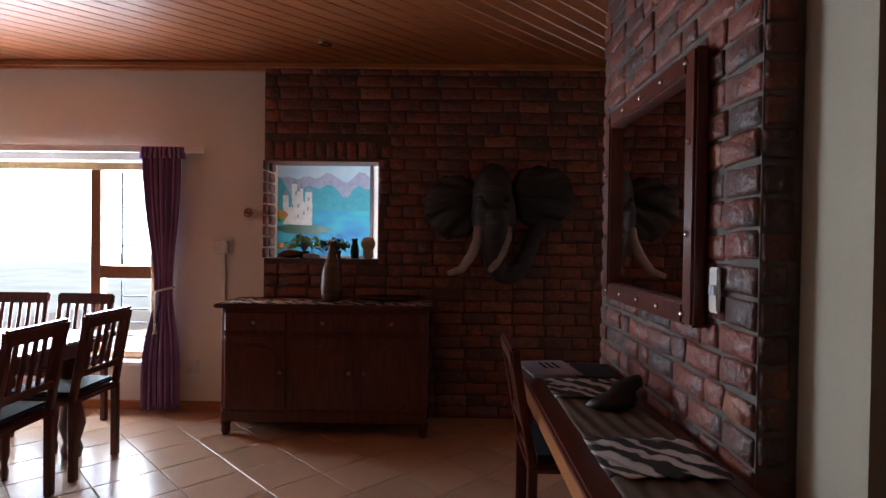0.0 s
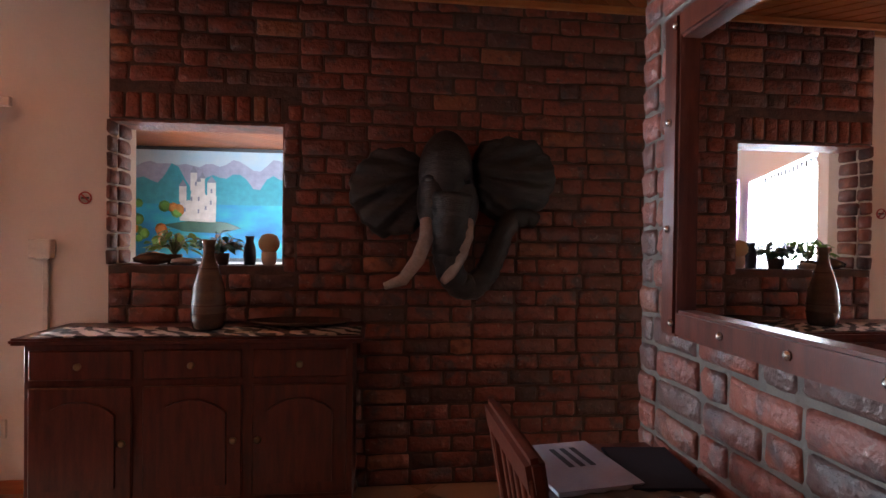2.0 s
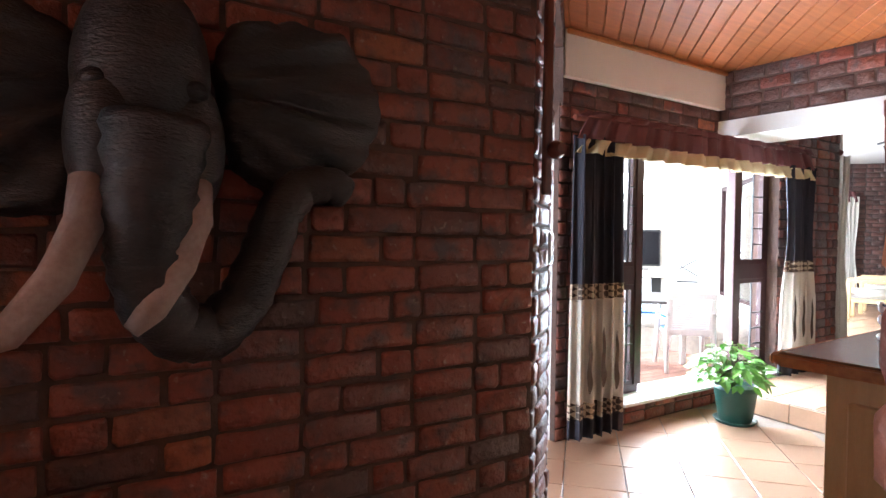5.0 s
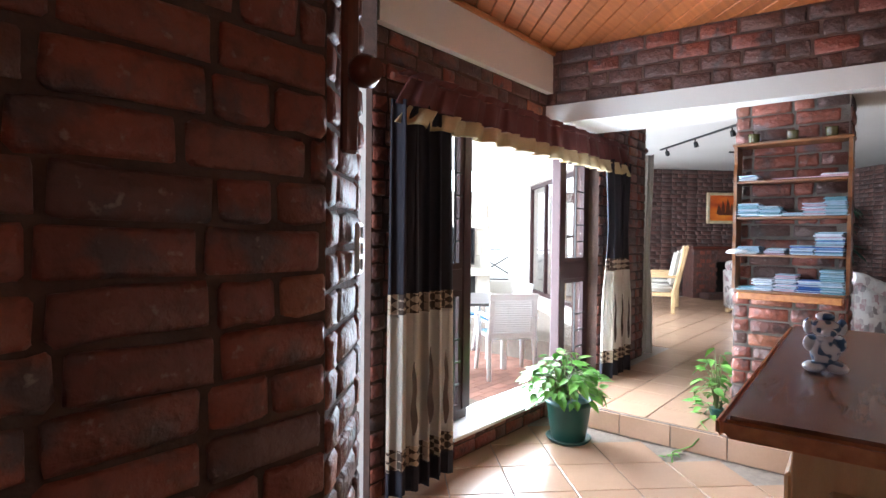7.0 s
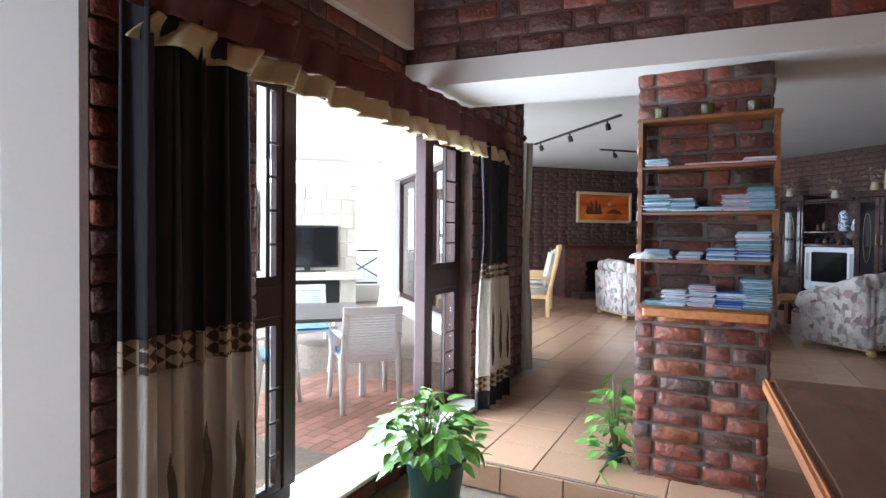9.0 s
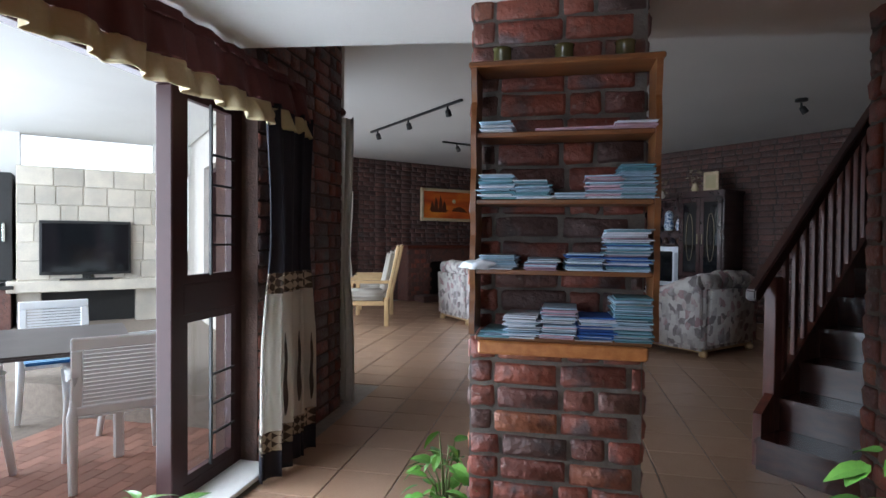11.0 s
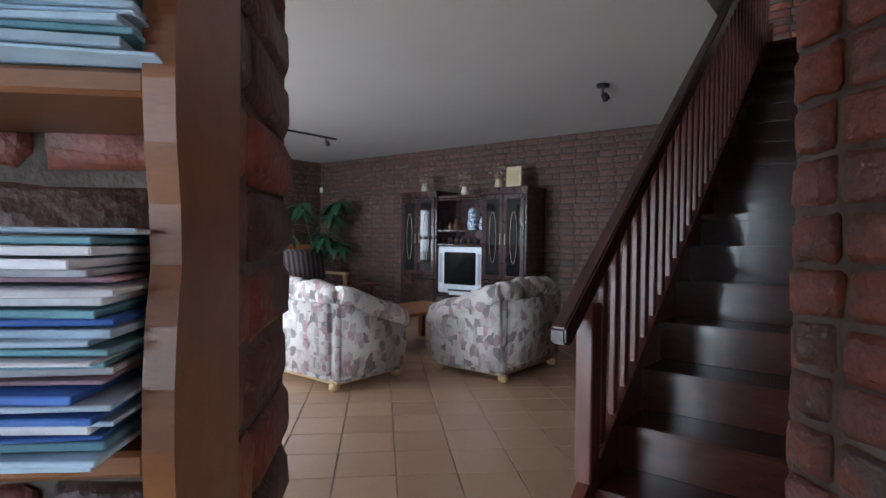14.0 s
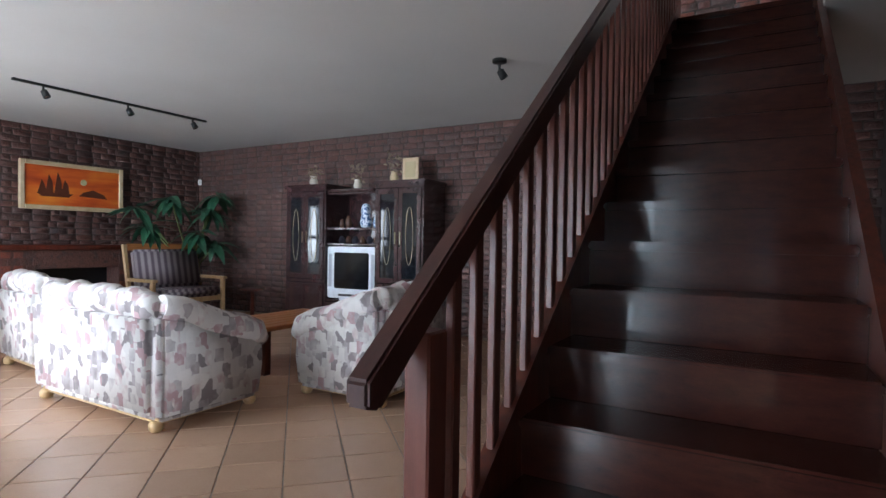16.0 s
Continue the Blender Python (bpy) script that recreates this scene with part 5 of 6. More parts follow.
bricks_on(w_t, UV @ face(U1, SV1 + 0.3, -90), 1.6, HIGH, 4.6, [], 0, 0.2)


# ---- lounge ----
def cushion(bm, x0, x1, y0, y1, z0, z1, r, m=None):
    return box(bm, x0, x1, y0, y1, z0, z1, bevel=r, m=m, seg=4)


def smooth(ob):
    for p in ob.data.polygons:
        p.use_smooth = True
    return ob


def sofa(m, width, seats, label, cat):
    """x along its width, y to its front, from the back at 0."""
    e = empty("sofa" if seats > 1 else "armchair", m, label, cat, "lounge suite")
    w = width / 2
    bm = bmesh.new()
    cushion(bm, -w + 0.04, w - 0.04, 0.0, 0.2, 0.07, 0.76, 0.06)
    for v in bm.verts:
        v.co.y -= 0.05 * max(v.co.z - 0.2, 0)
    smooth(part("backrest", bm, M_SOFA, e))
    n = 28
    roll = [(-w + 0.09 + (2 * w - 0.18) * k / n, 0.09 + 0.012 * math.sin(k * 1.1), 0.75 + 0.014 * math.sin(k * 0.9) + 0.03 * math.sin(math.pi * k / n)) for k in range(n + 1)]
    part("back_roll", tube(bmesh.new(), roll, [0.05 if k in (0, n) else 0.098 + 0.007 * math.sin(k * 2.3) for k in range(n + 1)], 16), M_SOFA, e)
    for s in (-1, 1):
        a, b = min(s * w, s * (w - 0.18)), max(s * w, s * (w - 0.18))
        bm = prism([(0.03, 0.07), (0.80, 0.07), (0.84, 0.30), (0.83, 0.46), (0.6, 0.55), (0.3, 0.66), (0.03, 0.74)], a, b)
        bm.transform(Matrix(((0, 0, 1, 0), (1, 0, 0, 0), (0, 1, 0, 0), (0, 0, 0, 1))))
        bmesh.ops.bevel(bm, geom=bm.edges[:], offset=0.035, segments=3, affect="EDGES")
        smooth(part("arm", bm, M_SOFA, e))
        x = s * (w - 0.085)
        arm = [(x * 0.99, 0.08, 0.76), (x, 0.2, 0.73), (x, 0.36, 0.66), (x, 0.52, 0.60), (x, 0.68, 0.56), (x, 0.80, 0.52), (x, 0.87, 0.45)]
        part("arm_roll", tube(bmesh.new(), arm, [0.085, 0.1, 0.108, 0.104, 0.11, 0.1, 0.06], 16), M_SOFA, e)
        for y in (0.07, 0.78):
            part("foot", lathe([(0.03, 0), (0.045, 0.02), (0.045, 0.05), (0.03, 0.072)], 14, pose(s * (w - 0.1), y, 0)), M_BLOND, e)
    part("base", B((-w + 0.06, w - 0.06, 0.06, 0.76, 0.05, 0.09), bevel=0.01), M_BLOND, e)
    for k in range(seats):
        sw = (width - 0.4) / seats
        bm = bmesh.new()
        cushion(bm, -w + 0.2 + k * sw, -w + 0.2 + (k + 1) * sw - 0.005, 0.2, 0.84, 0.28, 0.47, 0.06)
        smooth(part("seat_cushion", bm, M_SOFA, e))
    return e


def uvpose(u, v, yaw, z=UP):
    """A pose on the lounge floor; at yaw 0 a thing's front looks along v."""
    return UV @ pose(u, v, z, 0, 0, yaw)


sofa(uvpose(3.43, 9.44, -90), 1.54, 2, "two-seat sofa in cream, grey and mauve patchwork fabric", "sofa")
sofa(uvpose(5.08, 7.84, 0), 1.08, 1, "armchair in mauve and grey patchwork fabric", "armchair")
sofa(uvpose(3.74, 11.2, -95), 0.95, 1, "armchair in cream patchwork fabric beside the sofa", "armchair")
ctb = empty("coffee_table", uvpose(5.35, 9.6, 0), "low planked wooden coffee table", "table")
for k in range(6):
    part("plank", B((-0.6, 0.6, -0.36 + k * 0.12, -0.244 + k * 0.12, 0.39, 0.43), bevel=0.006), M_PINE, ctb)
for x in (-0.5, 0.5):
    for y in (-0.28, 0.28):
        part("leg", B((x - 0.035, x + 0.035, y - 0.035, y + 0.035, 0, 0.389), bevel=0.006), M_MAHOG, ctb)


def wood_armchair(m, width, label, cushion_mat, cat, frame_mat=M_BLOND):
    e = empty("settee" if width > 0.8 else "armchair", m, label, cat)
    w = width / 2
    bk = pose(0, 0, 0.35, 12)
    for x in (-w, w):
        part("side_post", B((x - 0.03, x + 0.03, -0.02, 0.03, 0, 0.75), bevel=0.01, m=bk), frame_mat, e)
        part("back_leg", B((x - 0.03, x + 0.03, -0.02, 0.04, 0, 0.36), bevel=0.008), frame_mat, e)
        part("front_leg", B((x - 0.03, x + 0.03, 0.5, 0.56, 0, 0.58), bevel=0.01), frame_mat, e)
        part("armrest", B((x - 0.045, x + 0.045, -0.05, 0.6, 0.58, 0.62), bevel=0.015, seg=2), frame_mat, e)
        part("side_rail", B((x - 0.02, x + 0.02, 0.04, 0.5, 0.28, 0.34), bevel=0.006), frame_mat, e)
    part("front_rail", B((-w + 0.03, w - 0.03, 0.5, 0.54, 0.27, 0.34), bevel=0.008), frame_mat, e)
    part("top_rail", B((-w + 0.03, w - 0.03, -0.015, 0.025, 0.66, 0.76), bevel=0.012, m=bk), M_PINE if width > 0.8 else frame_mat, e)
    bm = bmesh.new()
    cushion(bm, -w + 0.04, w - 0.04, 0.02, 0.56, 0.34, 0.47, 0.04)
    smooth(part("seat_cushion", bm, cushion_mat, e))
    bm = bmesh.new()
    cushion(bm, -w + 0.04, w - 0.04, 0.03, 0.14, 0.1, 0.66, 0.04, m=bk)
    smooth(part("back_cushion", bm, cushion_mat, e))
    return e


wood_armchair(uvpose(6.4, 13.1, 180), 1.1, "plaid cushioned settee with a wooden frame", M_PLAID, "settee")
oak = wood_armchair(uvpose(2.92, 11.6, 62), 0.62, "light oak armchair with pale cushions by the window", M_CREAM, "armchair")
copy_thing(oak, uvpose(3.5, 12.55, 62))
ot = empty("side_table", uvpose(1.7, 13.0, 0), "light oak side table by the window", "table")
part("tabletop", B((-0.3, 0.3, -0.25, 0.25, 0.46, 0.49), bevel=0.006), M_BLOND, ot)
for x in (-0.24, 0.24):
    for y in (-0.19, 0.19):
        part("leg", B((x - 0.02, x + 0.02, y - 0.02, y + 0.02, 0, 0.459), bevel=0.004), M_BLOND, ot)
stl = empty("stool", uvpose(7.1, 12.1, 0), "small dark wooden stool near the wall", "stool")
part("top", lathe([(0.16, 0.42), (0.17, 0.43), (0.17, 0.45), (0.16, 0.46)], 20), M_MAHOG, stl)
part("stem", lathe([(0.12, 0), (0.1, 0.03), (0.03, 0.06), (0.03, 0.42)], 16), M_MAHOG, stl)

# fireplace and its painting
fp = empty("fireplace", uvpose(5.5, V1 - 0.03, 0), "dark face-brick fireplace with a brick mantel", "fireplace")
part("surround", B((-1.05, -0.55, -0.4, 0, 0, 1.0), (0.55, 1.0, -0.4, 0, 0, 1.0), (-0.55, 0.55, -0.4, 0, 0.75, 1.0), bevel=0.006), M_BRICK_DARK, fp)
part("hearth", B((-0.9, 0.9, -0.75, -0.401, 0, 0.12), bevel=0.006), M_BRICK_DARK, fp)
part("firebox", B((-0.549, 0.549, -0.08, -0.03, 0.001, 0.749)), M_BLACK, fp)
part("mantel", B((-1.1, 1.05, -0.46, 0, 1.001, 1.07), bevel=0.008), M_MAHOG, fp)
for k in range(14):
    for z in range(11):
        x = -1.04 + (k % 7) * 0.07 if k < 7 else 0.56 + (k - 7) * 0.062
        if k % 2 == z % 2:
            part("brick", B((x, x + 0.1, -0.41, -0.4005, 0.02 + z * 0.088, 0.095 + z * 0.088)), M_BRICK if (k * z) % 3 else M_BRICK_DARK, fp)
pt = empty("painting", uvpose(5.62, V1 - 0.06, 0, 2.03), "orange sunset painting of sailing boats in a cream frame", "painting")
part("canvas", B((-0.62, 0.62, -0.012, 0, -0.27, 0.27)), M_ORANGE, pt)
part("frame", B((-0.68, -0.62, -0.035, 0.02, -0.33, 0.33), (0.62, 0.68, -0.035, 0.02, -0.33, 0.33), (-0.62, 0.62, -0.035, 0.02, 0.27, 0.33), (-0.62, 0.62, -0.035, 0.02, -0.33, -0.27), bevel=0.008), M_GILT, pt)
m_sail = mat("brown_sail_paint", (0.12, 0.03, 0.012), None, 0.6, 20, 0.1)
for x, h in ((-0.42, 0.18), (-0.33, 0.26), (-0.22, 0.3), (-0.13, 0.2)):
    part("painted_sail", flat([(x - 0.045, -0.1), (x + 0.06, -0.1), (x + 0.045, -0.1 + h * 0.6), (x, -0.1 + h)], -0.016, -0.012), m_sail, pt)
part("painted_hull", flat([(-0.48, -0.1), (-0.02, -0.1), (-0.08, -0.15), (-0.42, -0.15)], -0.016, -0.012), m_sail, pt)
part("painted_shore", flat([(0.05, -0.12), (0.45, -0.14), (0.4, -0.08), (0.25, -0.02), (0.12, -0.06)], -0.016, -0.012), m_sail, pt)
part("painted_sun", lathe([(0.045, 0), (0.04, 0.003)], 16, pose(0.12, -0.013, 0.08, 90)), M_STRAW, pt)

# tall pot plant in the corner
cp = empty("potted_plant", uvpose(6.95, 13.35, 0), "tall broad-leaved plant with drooping dark green leaves", "plant")
part("pot", lathe([(0.13, 0), (0.18, 0.3), (0.19, 0.32), (0.165, 0.32)], 22), M_TERRA, cp)
r = random.Random(12)
lv, stm = bmesh.new(), bmesh.new()
for hx, hy, hz in ((-0.95, -0.15, 1.6), (-0.5, -0.25, 1.75), (0.1, -0.3, 1.6), (0.15, -0.4, 1.1), (-0.1, -0.3, 1.25), (-0.8, -0.2, 1.35), (0.25, -0.3, 1.85)):
    tube(stm, [(0, 0, 0.3), (hx * 0.35, hy * 0.4, 0.3 + hz * 0.45), (hx, hy, hz)], [0.02, 0.015, 0.008], 7)
    for k in range(11):
        a = k * 0.571 + r.uniform(-0.2, 0.2)
        leaf(lv, Matrix.Translation((hx, hy, hz + r.uniform(-0.05, 0.05))) @ pose(0, 0, 0, r.uniform(-35, 25), r.uniform(-15, 15), math.degrees(a)), r.uniform(0.3, 0.46), 0.075, 0.5)
part("leaves", lv, M_LEAF_DARK, cp)
part("stems", stm, M_STEM, cp)

# wall unit with television
M_UNIT = mat("dark_lacquered_wood", (0.05, 0.022, 0.022), (0.03, 0.014, 0.015), 0.2, 6, 0.04, coat=0.6)
cu = empty("wall_unit", uvpose(U1 - 0.56, 10.28, 90), "dark lacquered wall unit with glazed doors and open shelves", "cabinet")
# x runs to -v from the viewer's left, y into the wall
CW = 1.15
cu.matrix_world = UV @ pose(U1 - 0.56, 10.28, UP, 0, 0, -90)
part("plinth", B((-CW, CW, 0.03, 0.52, 0, 0.08)), M_UNIT, cu)
for x0, x1 in ((-CW, -0.42), (0.42, CW)):
    part("carcass", B((x0, x0 + 0.025, 0, 0.52, 0.08, 1.9), (x1 - 0.025, x1, 0, 0.52, 0.08, 1.9), (x0 + 0.025, x1 - 0.025, 0, 0.52, 1.86, 1.9), (x0 + 0.025, x1 - 0.025, 0.5, 0.52, 0.08, 1.86), (x0 + 0.025, x1 - 0.025, 0.0, 0.5, 0.6, 0.64)), M_UNIT, cu)
    part("cornice", B((x0 - 0.03, x1 + 0.03, -0.03, 0.52, 1.9, 1.95), bevel=0.012, seg=2), M_UNIT, cu)
    mid = (x0 + x1) / 2
    for a, b in ((x0 + 0.03, mid - 0.003), (mid + 0.003, x1 - 0.03)):
        d = part("cabinet_door", B((a, b, -0.02, -0.001, 0.1, 0.59), bevel=0.004), M_UNIT, cu)
        part("panel", B((a + 0.06, b - 0.06, -0.028, -0.02, 0.16, 0.53), bevel=0.006), M_UNIT, d)
        d = part("glass_door", B((a, a + 0.06, -0.02, -0.001, 0.65, 1.85), (b - 0.06, b, -0.02, -0.001, 0.65, 1.85), (a + 0.06, b - 0.06, -0.02, -0.001, 0.65, 0.72), (a + 0.06, b - 0.06, -0.02, -0.001, 1.78, 1.85), bevel=0.004), M_UNIT, cu)
        part("pane", B((a - (a + b) / 2 + 0.058, b - (a + b) / 2 - 0.058, -0.002, 0.002, 0.718, 1.782), m=pose((a + b) / 2, -0.010, 0, 0, 0, 3.0 if x0 < 0 and a > mid else -3.0 if x0 > 0 and a < mid else 0)), M_DARKGLASS, d, "dark reflecting glass pane")
        oval = tube(bmesh.new(), [((a + b) / 2 + 0.055 * math.cos(q), -0.016, 1.25 + 0.36 * math.sin(q)) for q in [k * 0.2618 for k in range(25)]], 0.004, 6)
        part("leading", oval, M_BRASS, d)
        part("handle", B((b - 0.04 if a < mid - 0.1 else a + 0.03, b - 0.03 if a < mid - 0.1 else a + 0.04, -0.035, -0.02, 1.15, 1.3), bevel=0.003), M_BRASS, d)
part("centre_back", B((-0.419, 0.419, 0.5, 0.52, 0.08, 1.8)), M_UNIT, cu)
for z in (0.1, 0.36, 1.12, 1.33, 1.8):
    part("shelf_board", B((-0.418, 0.418, 0.02, 0.5, z, z + 0.025), bevel=0.003), M_UNIT, cu)
part("centre_cornice", B((-0.385, 0.385, -0.01, 0.5, 1.826, 1.87), bevel=0.01), M_UNIT, cu)
part("centre_drawer", B((-0.41, 0.41, 0.0, 0.018, 0.13, 0.35), bevel=0.005), M_UNIT, cu)
CM = cu.matrix_world.copy()
tv = empty("television", CM @ pose(0.035, 0.0, 0.386, 0, 0, 6), "silver tube television in the wall unit", "television")
part("body", B((-0.385, 0.385, 0.0, 0.3, 0.03, 0.715), (-0.2, 0.2, 0.1, 0.42, 0.1, 0.6), bevel=0.015, seg=2), M_SILVER, tv)
part("stand", B((-0.2, 0.2, 0.02, 0.28, 0, 0.029)), M_SILVER, tv)
bm = bmesh.new()
box(bm, -0.27, 0.27, -0.012, 0.01, 0.16, 0.64, bevel=0.02, seg=3)
part("screen", bm, M_SCREEN, tv, "dark glass screen")
for x in (-0.33, 0.33):
    part("speaker", B((x - 0.025, x + 0.025, -0.005, 0.001, 0.18, 0.62)), mat("speaker_grey", (0.38, 0.4, 0.44), None, 0.7, 60, 0.2), tv)
part("control_strip", B((-0.2, 0.2, -0.005, 0.001, 0.06, 0.09)), M_BLACK, tv)
ow = tagged(obj("figurine", lathe([(0.06, 0), (0.08, 0.08), (0.06, 0.18), (0.07, 0.25), (0.05, 0.31), (0.01, 0.33)], 16), m_dog), "spotted black and white ceramic figure on the unit's shelf", "figurine")
ow.matrix_world = CM @ pose(0.1, 0.22, 1.357)
for x, k in ((-0.2, 0.7), (0.28, 0.8), (-0.32, 0.5)):
    o2 = tagged(obj("figurine", lathe([(0.05 * k, 0), (0.07 * k, 0.08 * k), (0.05 * k, 0.18 * k), (0.02, 0.24 * k)], 12), M_TERRA if k < 0.75 else m_dog), "small dark ornament on the unit's shelf", "figurine", "shelf ornaments")
    o2.matrix_world = CM @ pose(x, 0.22, 1.357)
for k in range(6):
    o2 = tagged(obj("ornament", lathe([(0.03, 0), (0.045, 0.03), (0.03, 0.08), (0.015, 0.1)], 10), M_TERRA if k % 2 else M_NAVY), "small dark ornament on the middle shelf", "ornament", "shelf ornaments")
    o2.matrix_world = CM @ pose(-0.3 + k * 0.12, 0.2, 1.147)
m_dry = mat("dried_flowers", (0.30, 0.24, 0.17), (0.2, 0.15, 0.1), 0.9, 20, 0.2)
for x, z, h in ((-0.85, 1.951, 0.22), (-0.05, 1.871, 0.34), (0.55, 1.951, 0.4)):
    e = empty("dried_arrangement", CM @ pose(x, 0.22, z), "dried flower arrangement in a small vase on the unit", "ornament")
    part("vase", lathe([(0.04, 0), (0.06, 0.06), (0.04, 0.12), (0.05, 0.14)], 14), M_STONE if x < 0 else M_GILT, e)
    rd = random.Random(int(x * 100) + 300)
    bm = bmesh.new()
    for k in range(40):
        leaf(bm, Matrix.Translation((rd.uniform(-0.09, 0.09), rd.uniform(-0.05, 0.05), 0.12 + rd.random() * h * 0.7)) @ pose(0, 0, 0, rd.uniform(-60, 60), rd.uniform(-60, 60), rd.uniform(0, 360)), 0.06, 0.02)
    part("flower_head", bm, m_dry, e)
gp = empty("picture_frame", CM @ pose(0.82, 0.2, 1.951), "small gilt framed picture on top of the unit", "picture frame")
part("frame", B((-0.12, 0.12, -0.01, 0.01, 0, 0.3), bevel=0.006), M_GILT, gp)
part("picture", B((-0.08, 0.08, -0.013, -0.0105, 0.05, 0.25)), M_STRAW, gp)


# lamps on the ceiling, unlit
def spot(parent, m):
    h = part("spot_head", lathe([(0.012, 0), (0.03, 0.01), (0.035, 0.08), (0.03, 0.082), (0.024, 0.06)], 16, m @ pose(0, 0, -0.06, 150, 0, 30)), M_BLACK, parent)
    part("arm", B((-0.008, 0.008, -0.008, 0.008, -0.075, -0.02), m=m), M_BLACK, parent)
    part("bulb", lathe([(0.022, 0.0), (0.018, 0.006)], 12, m @ pose(0, 0, -0.06, 150, 0, 30) @ pose(0, 0, 0.07)), M_STEEL, h)


for m, ln in ((UV @ pose(4.98, 11.75, HIGH), 2.1), (UV @ pose(2.7, 10.6, HIGH, 0, 0, 90), 2.2)):
    tk = empty("track_light", m, "black ceiling track with three spotlights, unlit", "ceiling light", "track lights")
    part("track", B((-ln / 2, ln / 2, -0.018, 0.018, -0.025, 0), bevel=0.003), M_BLACK, tk)
    for k in (-0.75, 0.05, 0.82):
        spot(tk, pose(k * ln / 2, 0, 0))
s1 = empty("spotlight", UV @ pose(5.6, 7.46, HIGH), "single black ceiling spotlight, unlit", "ceiling light")
part("base", lathe([(0.06, 0), (0.06, -0.025), (0.03, -0.03)], 20), M_BLACK, s1)
spot(s1, pose(0, 0, -0.02))
se = empty("alarm_sensor", UV @ pose(U1 - 0.06, V1 - 0.1, 2.3, 0, 0, -45), "small white corner alarm sensor", "sensor")
part("body", B((-0.03, 0.03, -0.03, 0.0, -0.05, 0.05), bevel=0.012, seg=2), M_IVORY, se)
plate("wall_socket", UV @ pose(U1 - 0.02, 11.7, 0.5, 0, 0, -90), 0.08, 0.1, [(0, 0)], "white wall socket on the brick wall")

# ---- archway ----
bl = empty("blind", pose(2.715, 6.6, 1.3, 0, 0, 90), "brown slatted bamboo blind hanging in the far doorway", "blind")
for k in range(30):
    part("slat", B((-0.4, 0.4, -0.006, 0.006, -1.2 + k * 0.085, -1.12 + k * 0.085), bevel=0.003), M_PINE, bl)

# ---- patio ----
PF = -0.1
pf = structure(obj("patio_floor", prism([(2.95, 5.56), (6.45, 5.56), (11.5, 10.2), (8, 13.5), (2.95, 9.5)], -0.25, PF - 0.01), M_GROUT), "red patio paving", "floor")
pr = structure(obj("patio_roof", B((-4.5, 0.7, 5.9, 14.4, 2.75, 2.9), m=UV), M_WHITE), "white patio ceiling", "ceiling")
pw = structure(obj("wall_patio_end", B((0.22, U0 - T, V1, V1 + 0.2, -0.1, 0.45), (0.22, U0 - T, V1, V1 + 0.2, 2.3, 2.75), (-3.4, -1.4, V1, V1 + 0.2, 0, 2.75), m=UV), M_WHITE), "white patio end wall", "wall")
br = empty("braai_fireplace", UV @ pose(-0.6, V1, PF), "buff sandstone outdoor fireplace with a stone mantel", "fireplace")
part("core", B((-0.8, -0.55, -0.55, 0, 0, 0.7), (0.55, 0.8, -0.55, 0, 0, 0.7), (-0.8, 0.8, -0.55, 0, 0.85, 2.35), (-0.55, 0.55, -0.1, 0, 0, 0.7)), M_STONE, br)
part("mantel", B((-0.9, 0.9, -0.68, 0, 0.7, 0.849), bevel=0.012), M_STONE, br)
part("firebox", B((-0.549, 0.549, -0.3, -0.28, 0.001, 0.699)), M_BLACK, br)
rs = random.Random(77)
for j in range(6):
    x = -0.8
    while x < 0.78:
        w = rs.uniform(0.18, 0.4)
        x2 = min(x + w, 0.8)
        part("stone", B((x + 0.005, x2 - 0.005, -0.57, -0.551, 0.86 + j * 0.248, 1.1 + j * 0.248), bevel=0.006), M_STONE, br)
        x = x2
ptv = empty("television", UV @ pose(-0.64, V1 - 0.60, PF + 0.87), "black flat television above the outdoor fireplace", "television")
part("screen", B((-0.5, 0.5, -0.03, 0, 0.08, 0.74), bevel=0.008), M_SCREEN, ptv)
part("bezel", B((-0.52, 0.52, -0.026, 0.01, 0.05, 0.77), bevel=0.006), M_BLACK, ptv)
part("foot", B((-0.3, 0.3, -0.1, 0.02, -0.02, 0.0), (-0.05, 0.05, -0.01, 0.01, 0, 0.05)), M_BLACK, ptv)
cb = empty("braai_cabinet", UV @ pose(-1.8, V1 - 0.05, PF), "dark cabinet with a grey worktop beside the fireplace", "cabinet")
part("body", B((-0.35, 0.35, -0.6, 0, 0, 0.75), bevel=0.005), M_BRICK_DARK, cb)
part("worktop", B((-0.38, 0.38, -0.65, 0, 0.751, 0.8), bevel=0.006), M_BLACK, cb)
fr = empty("fridge", UV @ pose(-1.8, V1 - 0.02, PF + 0.85), "dark glazed wall cupboard beside the fireplace", "cupboard")
part("body", B((-0.35, 0.35, -0.45, 0, 0, 1.4), bevel=0.008), M_BLACK, fr)
part("handle", B((0.25, 0.28, -0.5, -0.451, 0.5, 0.75), bevel=0.01), M_STEEL, fr)
rl = empty("railing", UV @ pose(0.45, V1 + 0.3, 0.45), "dark metal veranda railing", "railing")
part("rail", B((-0.6, 0.6, -0.02, 0.02, 0.62, 0.66)), M_BLACK, rl)
part("rail", B((-0.6, 0.6, -0.015, 0.015, 0.0, 0.03)), M_BLACK, rl)
part("brace", tube(bmesh.new(), [(-0.5, 0, 0.02), (0.5, 0, 0.62)], 0.012, 8), M_BLACK, rl)
part("brace", tube(bmesh.new(), [(-0.5, 0.03, 0.62), (0.5, 0.03, 0.02)], 0.012, 8), M_BLACK, rl)

